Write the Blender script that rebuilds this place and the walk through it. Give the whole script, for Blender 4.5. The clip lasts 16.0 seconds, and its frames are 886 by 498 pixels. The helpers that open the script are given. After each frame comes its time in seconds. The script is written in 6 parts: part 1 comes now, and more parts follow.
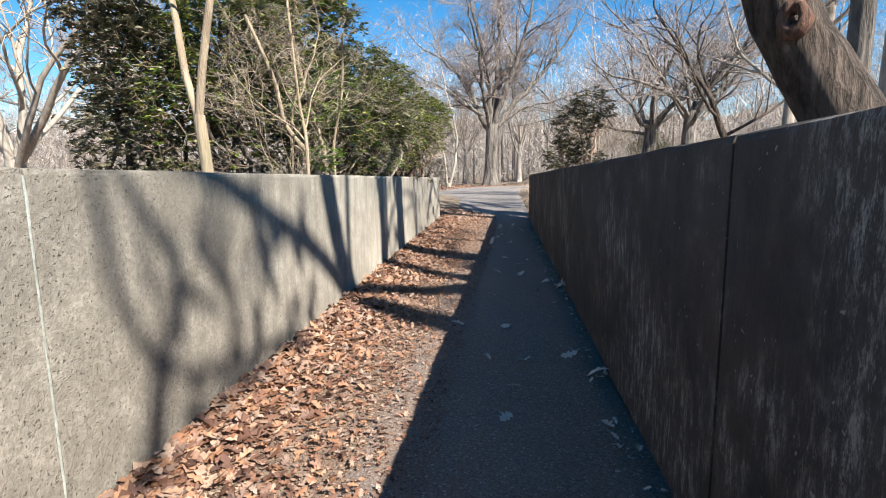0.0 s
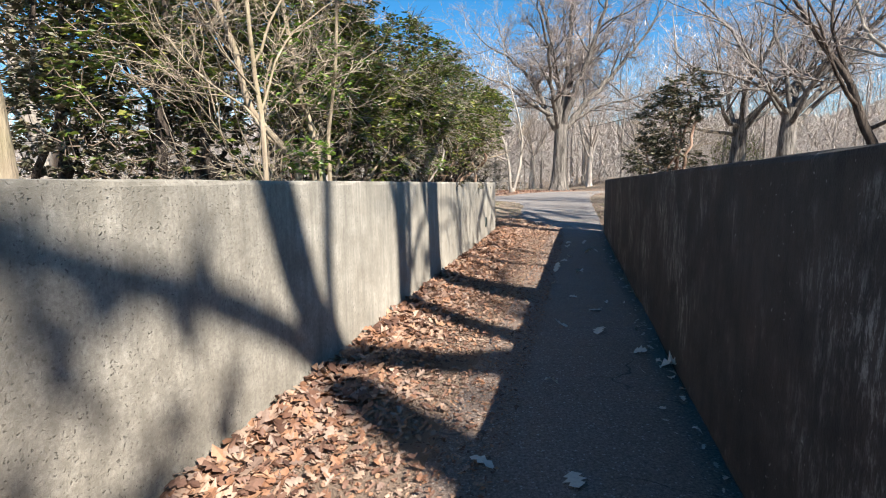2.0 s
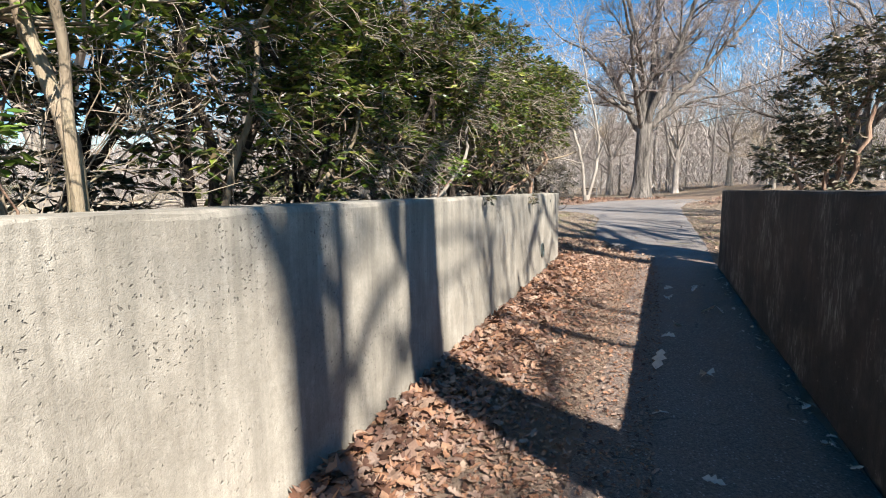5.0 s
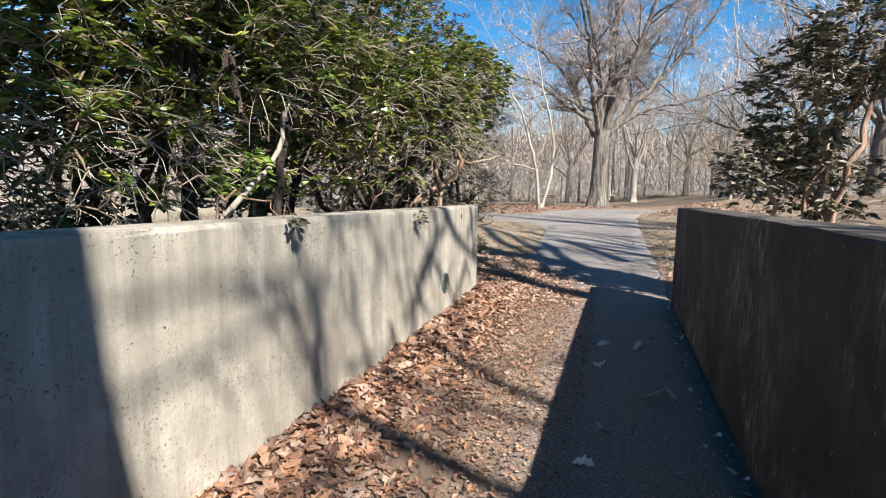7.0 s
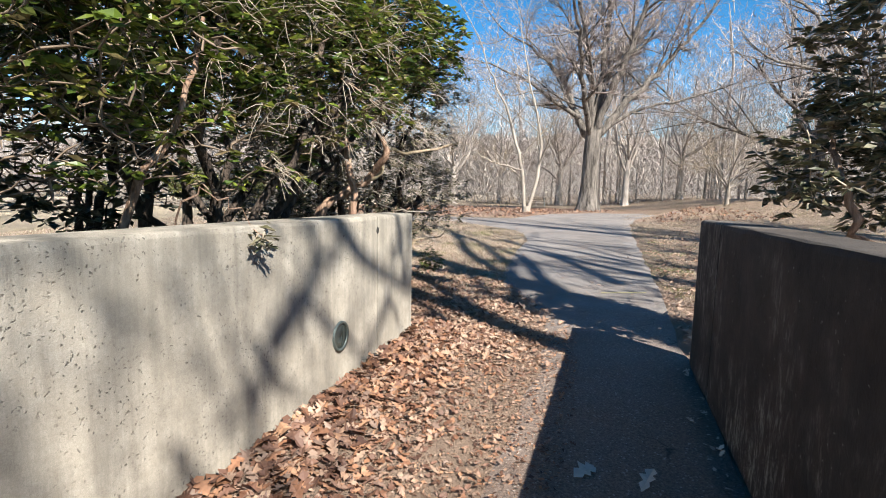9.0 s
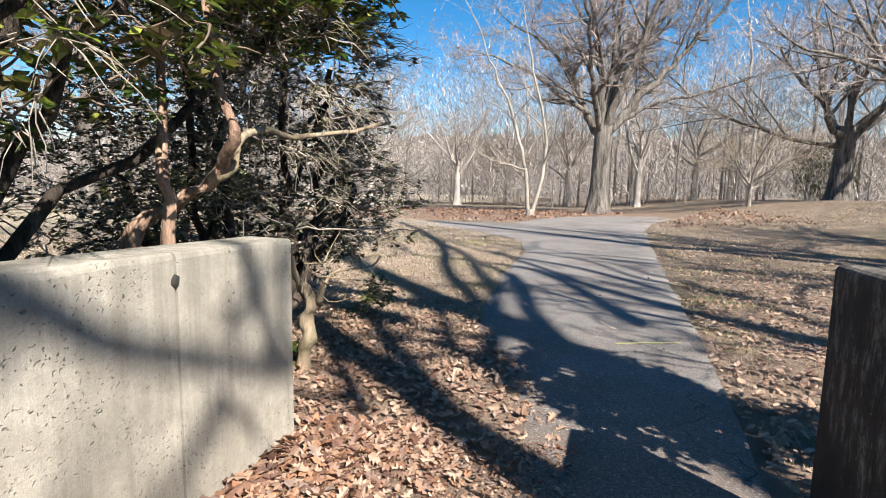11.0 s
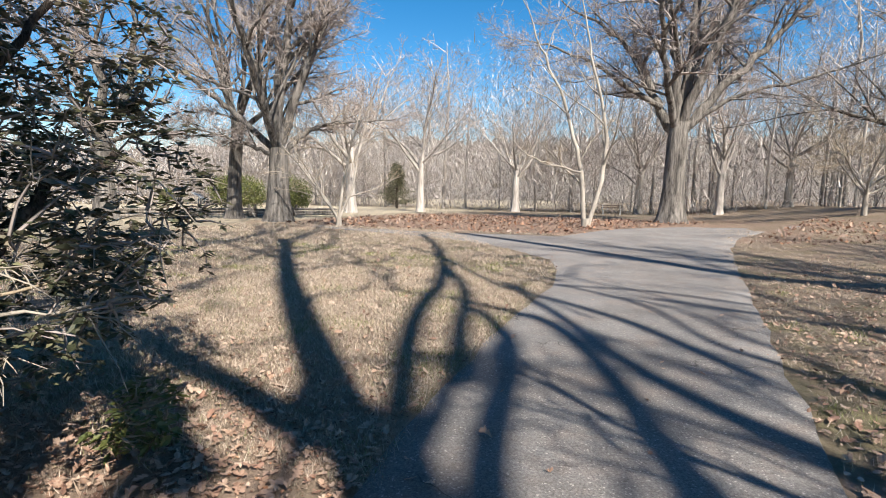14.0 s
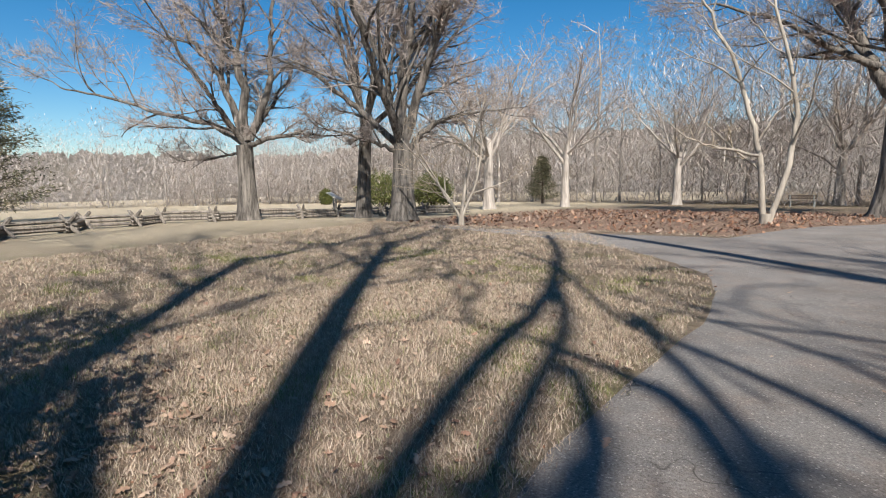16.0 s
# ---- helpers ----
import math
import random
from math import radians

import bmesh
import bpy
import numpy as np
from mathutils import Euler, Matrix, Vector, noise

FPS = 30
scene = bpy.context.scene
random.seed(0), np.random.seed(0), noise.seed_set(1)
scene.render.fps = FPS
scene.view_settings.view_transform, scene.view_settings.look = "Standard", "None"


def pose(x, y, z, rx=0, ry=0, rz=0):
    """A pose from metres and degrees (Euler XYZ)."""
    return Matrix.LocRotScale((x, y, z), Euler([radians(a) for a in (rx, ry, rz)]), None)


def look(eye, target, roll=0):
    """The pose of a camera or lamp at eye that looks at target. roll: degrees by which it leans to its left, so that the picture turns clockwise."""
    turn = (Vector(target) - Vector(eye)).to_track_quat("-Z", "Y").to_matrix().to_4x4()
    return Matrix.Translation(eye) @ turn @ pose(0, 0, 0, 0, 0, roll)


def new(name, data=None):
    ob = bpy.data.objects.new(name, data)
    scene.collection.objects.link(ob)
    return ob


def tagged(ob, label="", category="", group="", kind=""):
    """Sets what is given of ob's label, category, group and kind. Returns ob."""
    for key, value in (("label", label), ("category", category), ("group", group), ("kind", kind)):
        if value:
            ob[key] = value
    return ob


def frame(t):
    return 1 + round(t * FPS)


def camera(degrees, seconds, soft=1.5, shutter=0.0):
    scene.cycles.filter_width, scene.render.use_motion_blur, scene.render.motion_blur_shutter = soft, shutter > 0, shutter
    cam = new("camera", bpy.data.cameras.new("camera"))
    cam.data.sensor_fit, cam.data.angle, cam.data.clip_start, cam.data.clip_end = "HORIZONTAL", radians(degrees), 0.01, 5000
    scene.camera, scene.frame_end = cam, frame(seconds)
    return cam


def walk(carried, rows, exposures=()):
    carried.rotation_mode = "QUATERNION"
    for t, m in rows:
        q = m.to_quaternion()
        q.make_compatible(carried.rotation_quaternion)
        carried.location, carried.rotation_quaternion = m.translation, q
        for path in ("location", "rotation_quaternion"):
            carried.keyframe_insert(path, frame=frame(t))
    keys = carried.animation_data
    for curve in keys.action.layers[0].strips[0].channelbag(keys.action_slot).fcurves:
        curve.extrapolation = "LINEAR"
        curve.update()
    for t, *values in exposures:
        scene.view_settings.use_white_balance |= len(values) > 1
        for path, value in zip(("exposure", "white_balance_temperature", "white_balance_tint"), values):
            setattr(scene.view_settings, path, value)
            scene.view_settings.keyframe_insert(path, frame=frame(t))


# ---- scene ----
cam = camera(79.8, 16.0, soft=1.0)
METRES, EYE, TILT, LEAN, TURN = 18.8, 1.5, 0.0, 0.0, 0.0
ROWS = [
    (0.0, 0.0, 0.0, 0.0, -0.12, -8.83, 0.8),
    (0.5, 0.007, 0.035, -0.0002, 0.15, -8.73, 0.56),
    (1.0, 0.014, 0.0663, -0.0008, 0.29, -8.6, 0.38),
    (1.5, 0.0146, 0.0977, -0.0021, 3.15, -8.56, 0.84),
    (2.0, 0.0136, 0.1266, -0.0012, 7.04, -8.34, 0.7),
    (2.5, 0.0085, 0.1533, -0.0008, 14.7, -7.98, 1.72),
    (3.0, 0.0064, 0.1834, 0.0, 17.67, -7.78, 1.76),
    (3.5, 0.0096, 0.2137, 0.0006, 17.67, -7.69, 1.75),
    (4.0, 0.0117, 0.2473, -0.0006, 16.89, -7.77, 1.44),
    (6.5, 0.0407, 0.4014, 0.0015, 12.03, -7.45, -0.37),
    (7.0, 0.0476, 0.4323, 0.0019, 11.21, -7.37, -0.65),
    (7.5, 0.0497, 0.467, 0.0007, 11.01, -7.34, -0.77),
    (8.0, 0.055, 0.4977, 0.0003, 10.19, -7.23, -1.07),
    (10.5, 0.0679, 0.6491, 0.0006, 11.06, -7.22, -1.21),
    (11.0, 0.0725, 0.6814, 0.0015, 11.35, -7.2, -1.11),
    (11.5, 0.0778, 0.7149, 0.0034, 11.49, -7.14, -1.38),
    (12.0, 0.0834, 0.7478, 0.004, 11.82, -6.91, -1.32),
    (12.5, 0.086, 0.7799, 0.0028, 12.7, -6.72, -1.39),
    (13.0, 0.0926, 0.8072, 0.0029, 13.41, -6.62, -1.43),
    (13.5, 0.0954, 0.8345, 0.0013, 16.09, -6.67, -1.03),
    (14.0, 0.0991, 0.8652, 0.0017, 18.76, -6.72, -0.89),
    (14.5, 0.1006, 0.8968, 0.0005, 22.03, -6.79, -0.39),
    (15.0, 0.0977, 0.9289, 0.0002, 27.09, -7.07, 0.21),
    (15.5, 0.0982, 0.9598, 0.001, 31.22, -7.13, 0.7),
    (16.0, 0.094, 0.9892, 0.001, 35.08, -7.28, 0.83),
]
walk(cam, [(t, pose(0, 0, EYE, TILT, LEAN, TURN) @ pose(METRES * x, METRES * y, METRES * z, 90 + pitch, roll, yaw)) for t, x, y, z, yaw, pitch, roll in ROWS],
     exposures=[(0.0, 1.55), (4.0, 1.48), (8.0, 1.52), (12.0, 1.44), (14.5, 1.22), (16.0, 0.9)])
# ---- light ----
SUN_EL, SUN_AZ = 42.7, 135.6          # elevation; clockwise from +y, towards the sun
sx, sy = math.sin(radians(SUN_AZ)), math.cos(radians(SUN_AZ))
world = bpy.data.worlds.new("sky")
scene.world = world
world.use_nodes = True
wn = world.node_tree.nodes
sky = wn.new("ShaderNodeTexSky")
sky.sky_type = "NISHITA"
sky.sun_disc = False
sky.sun_elevation, sky.sun_rotation = radians(SUN_EL), radians(SUN_AZ)
sky.air_density, sky.dust_density, sky.ozone_density = 1.0, 0.15, 4.0
wn["Background"].inputs[1].default_value = 0.06
deep = wn.new("ShaderNodeHueSaturation")
deep.inputs["Saturation"].default_value = 1.36
deep.inputs["Hue"].default_value = 0.496
world.node_tree.links.new(sky.outputs[0], deep.inputs["Color"])
world.node_tree.links.new(deep.outputs[0], wn["Background"].inputs[0])
sun = new("sun", bpy.data.lights.new("sun", "SUN"))
sun.data.energy, sun.data.angle, sun.data.color = 5.0, radians(0.53), (1.0, 0.945, 0.86)
sun.matrix_world = look((sx * 60, sy * 60, 60 * math.tan(radians(SUN_EL))), (0, 0, 0))
SHADE = Vector((sx, sy, math.tan(radians(SUN_EL)))) / math.tan(radians(SUN_EL))   # towards the sun, per metre of height

# ---- materials ----


def nodes_of(name):
    m = bpy.data.materials.new(name)
    m.use_nodes = True
    t = m.node_tree
    return m, t, t.nodes["Principled BSDF"]


def nd(t, kind, **kw):
    n = t.nodes.new("ShaderNode" + kind)
    for k, v in kw.items():
        if k in n.inputs.keys():
            n.inputs[k].default_value = v
    return n


def coords(t, scale=(1, 1, 1)):
    g = nd(t, "NewGeometry")
    mp = nd(t, "Mapping")
    mp.inputs["Scale"].default_value = scale
    t.links.new(g.outputs["Position"], mp.inputs["Vector"])
    return mp.outputs[0]


def noise_fac(t, vec, scale, detail=5, rough=0.6, lo=0.3, hi=0.7):
    n = nd(t, "TexNoise", Scale=scale, Detail=detail, Roughness=rough)
    t.links.new(vec, n.inputs["Vector"])
    r = nd(t, "MapRange")
    r.inputs["From Min"].default_value, r.inputs["From Max"].default_value = lo, hi
    t.links.new(n.outputs[0], r.inputs["Value"])
    return r.outputs[0]


def mixc(t, fac, a, b, mode="MIX"):
    m = t.nodes.new("ShaderNodeMix")
    m.data_type, m.blend_type = "RGBA", mode
    for s, v in ((m.inputs[0], fac), (m.inputs[6], a), (m.inputs[7], b)):
        if isinstance(v, bpy.types.NodeSocket):
            t.links.new(v, s)
        elif isinstance(v, tuple):
            s.default_value = (*v, 1)
        else:
            s.default_value = v
    return m.outputs[2]


def math_n(t, op, a, b=0.0):
    m = t.nodes.new("ShaderNodeMath")
    m.operation = op
    for s, v in zip(m.inputs, (a, b)):
        if isinstance(v, bpy.types.NodeSocket):
            t.links.new(v, s)
        else:
            s.default_value = v
    return m.outputs[0]


def bump(t, bsdf, height, strength=0.4, dist=0.01):
    b = nd(t, "Bump", Strength=strength, Distance=dist)
    t.links.new(height, b.inputs["Height"])
    t.links.new(b.outputs[0], bsdf.inputs["Normal"])


def speck(t, vec, scale, lo, hi):
    v = nd(t, "TexVoronoi", Scale=scale)
    t.links.new(vec, v.inputs["Vector"])
    r = nd(t, "MapRange")
    r.inputs["From Min"].default_value, r.inputs["From Max"].default_value = lo, hi
    t.links.new(v.outputs["Distance"], r.inputs["Value"])
    return r.outputs[0]


def wobbled(t, vec, scale, amount):
    """The coordinates shaken by noise, so that spots lose their round outline."""
    n = nd(t, "TexNoise", Scale=scale, Detail=2)
    t.links.new(vec, n.inputs["Vector"])
    m = t.nodes.new("ShaderNodeVectorMath")
    m.operation = "MULTIPLY_ADD"
    m.inputs[1].default_value = (amount,) * 3
    t.links.new(n.outputs["Color"], m.inputs[0])
    t.links.new(vec, m.inputs[2])
    return m.outputs[0]


def mat_concrete():
    m, t, b = nodes_of("weathered_concrete")
    c = coords(t)
    big = noise_fac(t, c, 1.3, 7, 0.7, 0.34, 0.68)
    blot = noise_fac(t, c, 3.7, 6, 0.7, 0.4, 0.66)
    streak = noise_fac(t, coords(t, (7, 7, 0.55)), 1.6, 6, 0.7, 0.44, 0.7)
    fine = noise_fac(t, c, 70, 4, 0.75, 0.32, 0.68)
    grit = noise_fac(t, c, 210, 2, 0.6, 0.35, 0.65)
    col = mixc(t, big, (0.32, 0.288, 0.236), (0.57, 0.525, 0.445))
    col = mixc(t, math_n(t, "MULTIPLY", blot, 0.6), col, (0.25, 0.218, 0.172))
    col = mixc(t, math_n(t, "MULTIPLY", streak, 0.6), col, (0.15, 0.135, 0.11))
    grime = noise_fac(t, wobbled(t, c, 5, 0.3), 0.75, 8, 0.78, 0.5, 0.66)
    col = mixc(t, math_n(t, "MULTIPLY", grime, 0.5), col, (0.13, 0.118, 0.1))
    col = mixc(t, math_n(t, "MULTIPLY", fine, 0.22), col, (0.48, 0.445, 0.375))
    col = mixc(t, math_n(t, "MULTIPLY", grit, 0.3), col, (0.13, 0.115, 0.09))
    sep = nd(t, "SeparateXYZ")
    t.links.new(c, sep.inputs[0])
    older = nd(t, "MapRange")     # the start of the wall is the more weathered
    older.inputs["From Min"].default_value, older.inputs["From Max"].default_value = 9.0, 3.5
    t.links.new(math_n(t, "ADD", sep.outputs[1], math_n(t, "MULTIPLY", big, 2.0)), older.inputs["Value"])
    older = older.outputs[0]
    col = mixc(t, math_n(t, "MULTIPLY", older, math_n(t, "ADD", 0.38, math_n(t, "MULTIPLY", blot, 0.42))), col, (0.135, 0.122, 0.1))
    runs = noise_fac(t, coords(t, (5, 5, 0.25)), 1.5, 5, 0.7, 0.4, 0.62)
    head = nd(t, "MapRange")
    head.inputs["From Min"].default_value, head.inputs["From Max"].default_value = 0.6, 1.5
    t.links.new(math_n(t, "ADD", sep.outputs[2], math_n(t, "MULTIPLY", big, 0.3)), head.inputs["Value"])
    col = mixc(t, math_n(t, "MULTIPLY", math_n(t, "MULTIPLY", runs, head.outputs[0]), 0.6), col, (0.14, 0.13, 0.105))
    pebble = noise_fac(t, c, 38, 3, 0.7, 0.4, 0.6)
    col = mixc(t, math_n(t, "MULTIPLY", pebble, math_n(t, "ADD", 0.12, math_n(t, "MULTIPLY", older, 0.42))), col, (0.12, 0.105, 0.082))
    w = wobbled(t, c, 30, 0.05)
    gate = math_n(t, "MAXIMUM", noise_fac(t, c, 2.6, 4, 0.65, 0.42, 0.62), math_n(t, "MULTIPLY", older, 0.8))
    pit = math_n(t, "SUBTRACT", 1.0, speck(t, w, 42, 0.12, 0.27))
    pit2 = math_n(t, "SUBTRACT", 1.0, speck(t, w, 19, 0.07, 0.15))
    hole = math_n(t, "MAXIMUM", math_n(t, "MULTIPLY", pit, gate), math_n(t, "MULTIPLY", pit2, noise_fac(t, c, 6, 2, 0.5, 0.5, 0.6)))
    col = mixc(t, math_n(t, "MULTIPLY", hole, 0.7), col, (0.055, 0.047, 0.037))
    t.links.new(col, b.inputs["Base Color"])
    b.inputs["Roughness"].default_value = 0.92
    hgt = math_n(t, "SUBTRACT", math_n(t, "ADD", math_n(t, "MULTIPLY", fine, 0.22), math_n(t, "MULTIPLY", grit, 0.2)), math_n(t, "MULTIPLY", hole, 1.8))
    hgt = math_n(t, "SUBTRACT", hgt, math_n(t, "MULTIPLY", math_n(t, "MULTIPLY", pebble, older), 0.45))
    bump(t, b, hgt, 0.6, 0.007)
    return m


def mat_shaded_concrete():
    m, t, b = nodes_of("shaded_stained_concrete")
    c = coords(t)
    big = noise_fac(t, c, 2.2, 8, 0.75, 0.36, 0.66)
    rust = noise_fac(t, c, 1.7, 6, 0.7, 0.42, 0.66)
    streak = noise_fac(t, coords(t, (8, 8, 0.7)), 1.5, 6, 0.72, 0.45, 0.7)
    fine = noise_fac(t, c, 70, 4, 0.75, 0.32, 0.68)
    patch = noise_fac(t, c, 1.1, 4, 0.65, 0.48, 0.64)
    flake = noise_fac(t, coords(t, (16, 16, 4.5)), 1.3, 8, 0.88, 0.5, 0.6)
    # near-black base puts the wall's shade into its colour; stains and flakes follow
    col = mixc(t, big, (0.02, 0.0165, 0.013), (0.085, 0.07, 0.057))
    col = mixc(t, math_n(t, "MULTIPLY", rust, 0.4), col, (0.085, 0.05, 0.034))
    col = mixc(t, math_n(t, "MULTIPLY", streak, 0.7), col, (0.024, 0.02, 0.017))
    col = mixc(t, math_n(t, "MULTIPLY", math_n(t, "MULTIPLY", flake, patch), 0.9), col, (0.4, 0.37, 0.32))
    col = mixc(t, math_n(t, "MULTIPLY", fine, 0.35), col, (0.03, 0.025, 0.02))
    w = wobbled(t, c, 30, 0.05)
    spot = math_n(t, "MULTIPLY", math_n(t, "SUBTRACT", 1.0, speck(t, w, 21, 0.06, 0.14)), noise_fac(t, c, 4.1, 2, 0.5, 0.46, 0.57))
    col = mixc(t, math_n(t, "MULTIPLY", spot, 0.65), col, (0.34, 0.32, 0.28))
    t.links.new(col, b.inputs["Base Color"])
    b.inputs["Roughness"].default_value = 0.9
    agg = speck(t, c, 95, 0.05, 0.45)
    bump(t, b, math_n(t, "ADD", math_n(t, "MULTIPLY", fine, 0.5), math_n(t, "MULTIPLY", agg, 0.3)), 0.6, 0.006)
    return m


def mat_asphalt():
    m, t, b = nodes_of("worn_asphalt")
    c = coords(t)
    big = noise_fac(t, c, 0.6, 7, 0.7, 0.36, 0.66)
    mid = noise_fac(t, c, 4.5, 6, 0.75, 0.36, 0.68)
    fine = noise_fac(t, c, 62, 5, 0.85, 0.37, 0.63)
    stone = math_n(t, "SUBTRACT", 1.0, speck(t, wobbled(t, c, 60, 0.02), 44, 0.14, 0.36))
    pick = noise_fac(t, c, 33, 2, 0.5, 0.46, 0.6)
    col = mixc(t, big, (0.18, 0.167, 0.157), (0.34, 0.318, 0.3))
    col = mixc(t, math_n(t, "MULTIPLY", mid, 0.45), col, (0.29, 0.258, 0.232))
    dust = noise_fac(t, c, 1.5, 7, 0.75, 0.47, 0.7)
    sep = nd(t, "SeparateXYZ")
    t.links.new(c, sep.inputs[0])
    soil = nd(t, "MapRange")      # soil trodden in between the walls
    soil.inputs["From Min"].default_value, soil.inputs["From Max"].default_value = 18.0, 14.5
    t.links.new(math_n(t, "ADD", sep.outputs[1], math_n(t, "MULTIPLY", big, 1.5)), soil.inputs["Value"])
    col = mixc(t, math_n(t, "ADD", math_n(t, "MULTIPLY", dust, 0.4), math_n(t, "MULTIPLY", soil.outputs[0], 0.58)), col, (0.37, 0.255, 0.19))
    col = mixc(t, math_n(t, "MULTIPLY", fine, 0.68), col, (0.042, 0.035, 0.03))
    col = mixc(t, math_n(t, "MULTIPLY", math_n(t, "MULTIPLY", stone, pick), 0.85), col, (0.52, 0.47, 0.42))
    crack = nd(t, "TexVoronoi", Scale=0.55)
    crack.feature = "DISTANCE_TO_EDGE"
    t.links.new(wobbled(t, c, 2.5, 0.7), crack.inputs["Vector"])
    r = nd(t, "MapRange")
    r.inputs["From Min"].default_value, r.inputs["From Max"].default_value, r.inputs["To Min"].default_value, r.inputs["To Max"].default_value = 0.0, 0.006, 0.8, 0.0
    t.links.new(crack.outputs["Distance"], r.inputs["Value"])
    seam = math_n(t, "MULTIPLY", r.outputs[0], noise_fac(t, c, 0.9, 3, 0.5, 0.5, 0.6))
    col = mixc(t, seam, col, (0.04, 0.036, 0.03))
    t.links.new(col, b.inputs["Base Color"])
    b.inputs["Roughness"].default_value = 0.88
    b.inputs["Specular IOR Level"].default_value = 0.3
    bump(t, b, math_n(t, "ADD", fine, math_n(t, "MULTIPLY", stone, 0.7)), 0.8, 0.007)
    return m


def mat_ground():
    m, t, b = nodes_of("winter_ground")
    c = coords(t)
    sep = nd(t, "SeparateXYZ")
    t.links.new(c, sep.inputs[0])
    big = noise_fac(t, c, 0.35, 6, 0.65, 0.35, 0.65)
    mid = noise_fac(t, c, 2.2, 6, 0.7, 0.35, 0.65)
    fine = noise_fac(t, c, 24, 7, 0.85, 0.36, 0.64)
    mat_a = noise_fac(t, coords(t, (150, 28, 60)), 1.0, 5, 0.75, 0.4, 0.6)
    mat_b = noise_fac(t, coords(t, (32, 160, 60)), 1.0, 5, 0.75, 0.4, 0.6)
    thatch = math_n(t, "MULTIPLY", math_n(t, "ADD", mat_a, mat_b), 0.5)
    straw = mixc(t, big, (0.593, 0.486, 0.373), (0.494, 0.391, 0.297))
    straw = mixc(t, math_n(t, "MULTIPLY", mid, 0.5), straw, (0.306, 0.224, 0.161))
    clump = noise_fac(t, c, 7.5, 6, 0.8, 0.42, 0.6)
    straw = mixc(t, math_n(t, "MULTIPLY", clump, 0.6), straw, (0.168, 0.119, 0.085))
    straw = mixc(t, math_n(t, "MULTIPLY", thatch, 0.5), straw, (0.1, 0.072, 0.05))
    green = math_n(t, "MULTIPLY", noise_fac(t, c, 0.7, 6, 0.65, 0.5, 0.64), 0.6)
    straw = mixc(t, green, straw, (0.2, 0.205, 0.075))
    fieldness = nd(t, "MapRange")
    fieldness.inputs["From Min"].default_value, fieldness.inputs["From Max"].default_value = -9.0, -15.0
    t.links.new(sep.outputs[0], fieldness.inputs["Value"])
    straw = mixc(t, math_n(t, "MULTIPLY", fieldness.outputs[0], 0.85), straw, (0.72, 0.61, 0.44))
    litter = mixc(t, mid, (0.5, 0.36, 0.27), (0.34, 0.235, 0.172))
    litter = mixc(t, math_n(t, "MULTIPLY", fine, 0.5), litter, (0.54, 0.415, 0.325))

    def band(out, a, z):
        r = nd(t, "MapRange")
        r.interpolation_type = "SMOOTHSTEP"
        r.inputs["From Min"].default_value, r.inputs["From Max"].default_value = a, z
        t.links.new(out, r.inputs["Value"])
        return r.outputs[0]
    wob = math_n(t, "MULTIPLY", math_n(t, "SUBTRACT", mid, 0.5), 3.0)
    wob2 = math_n(t, "MULTIPLY", math_n(t, "SUBTRACT", big, 0.5), 5.0)
    yy = math_n(t, "ADD", math_n(t, "ADD", sep.outputs[1], wob), wob2)
    xx = math_n(t, "ADD", math_n(t, "ADD", sep.outputs[0], wob), wob2)
    near = math_n(t, "SUBTRACT", 1.0, band(yy, 17.5, 21.5))
    under = math_n(t, "MULTIPLY", band(yy, 32.5, 35), math_n(t, "SUBTRACT", 1.0, band(yy, 50, 58)))
    under = math_n(t, "MULTIPLY", math_n(t, "MULTIPLY", under, band(xx, -13, -8)), math_n(t, "SUBTRACT", 1.0, math_n(t, "MULTIPLY", band(xx, 5, 10), 0.7)))
    side = math_n(t, "MULTIPLY", band(xx, 3.0, 6), 0.3)
    fac = math_n(t, "MAXIMUM", math_n(t, "MAXIMUM", near, under), side)
    col = mixc(t, fac, straw, litter)
    col = mixc(t, math_n(t, "MULTIPLY", math_n(t, "MULTIPLY", under, clump), 0.75), col, mixc(t, fine, (0.36, 0.2, 0.13), (0.16, 0.08, 0.052)))
    col = mixc(t, math_n(t, "MULTIPLY", fine, 0.36), col, (0.15, 0.105, 0.072))
    t.links.new(col, b.inputs["Base Color"])
    b.inputs["Roughness"].default_value = 0.95
    b.inputs["Specular IOR Level"].default_value = 0.2
    bump(t, b, math_n(t, "ADD", math_n(t, "ADD", fine, mid), thatch), 0.9, 0.05)
    return m


def mat_bark(name, dark, light, scale=9.0, moss=0.0, depth=0.03):
    m, t, b = nodes_of(name)
    ridge = noise_fac(t, coords(t, (scale, scale, scale * 0.14)), 1.0, 6, 0.72, 0.38, 0.62)
    big = noise_fac(t, coords(t), 1.3, 4, 0.6, 0.35, 0.65)
    col = mixc(t, ridge, dark, light)
    col = mixc(t, math_n(t, "MULTIPLY", big, 0.35), col, tuple(0.6 * v for v in light))
    if moss:
        col = mixc(t, math_n(t, "MULTIPLY", noise_fac(t, coords(t), 2.3, 4, 0.6, 0.5, 0.65), moss), col, (0.2, 0.2, 0.09))
    t.links.new(col, b.inputs["Base Color"])
    b.inputs["Roughness"].default_value = 0.9
    b.inputs["Specular IOR Level"].default_value = 0.25
    bump(t, b, ridge, 0.9, depth)
    return m


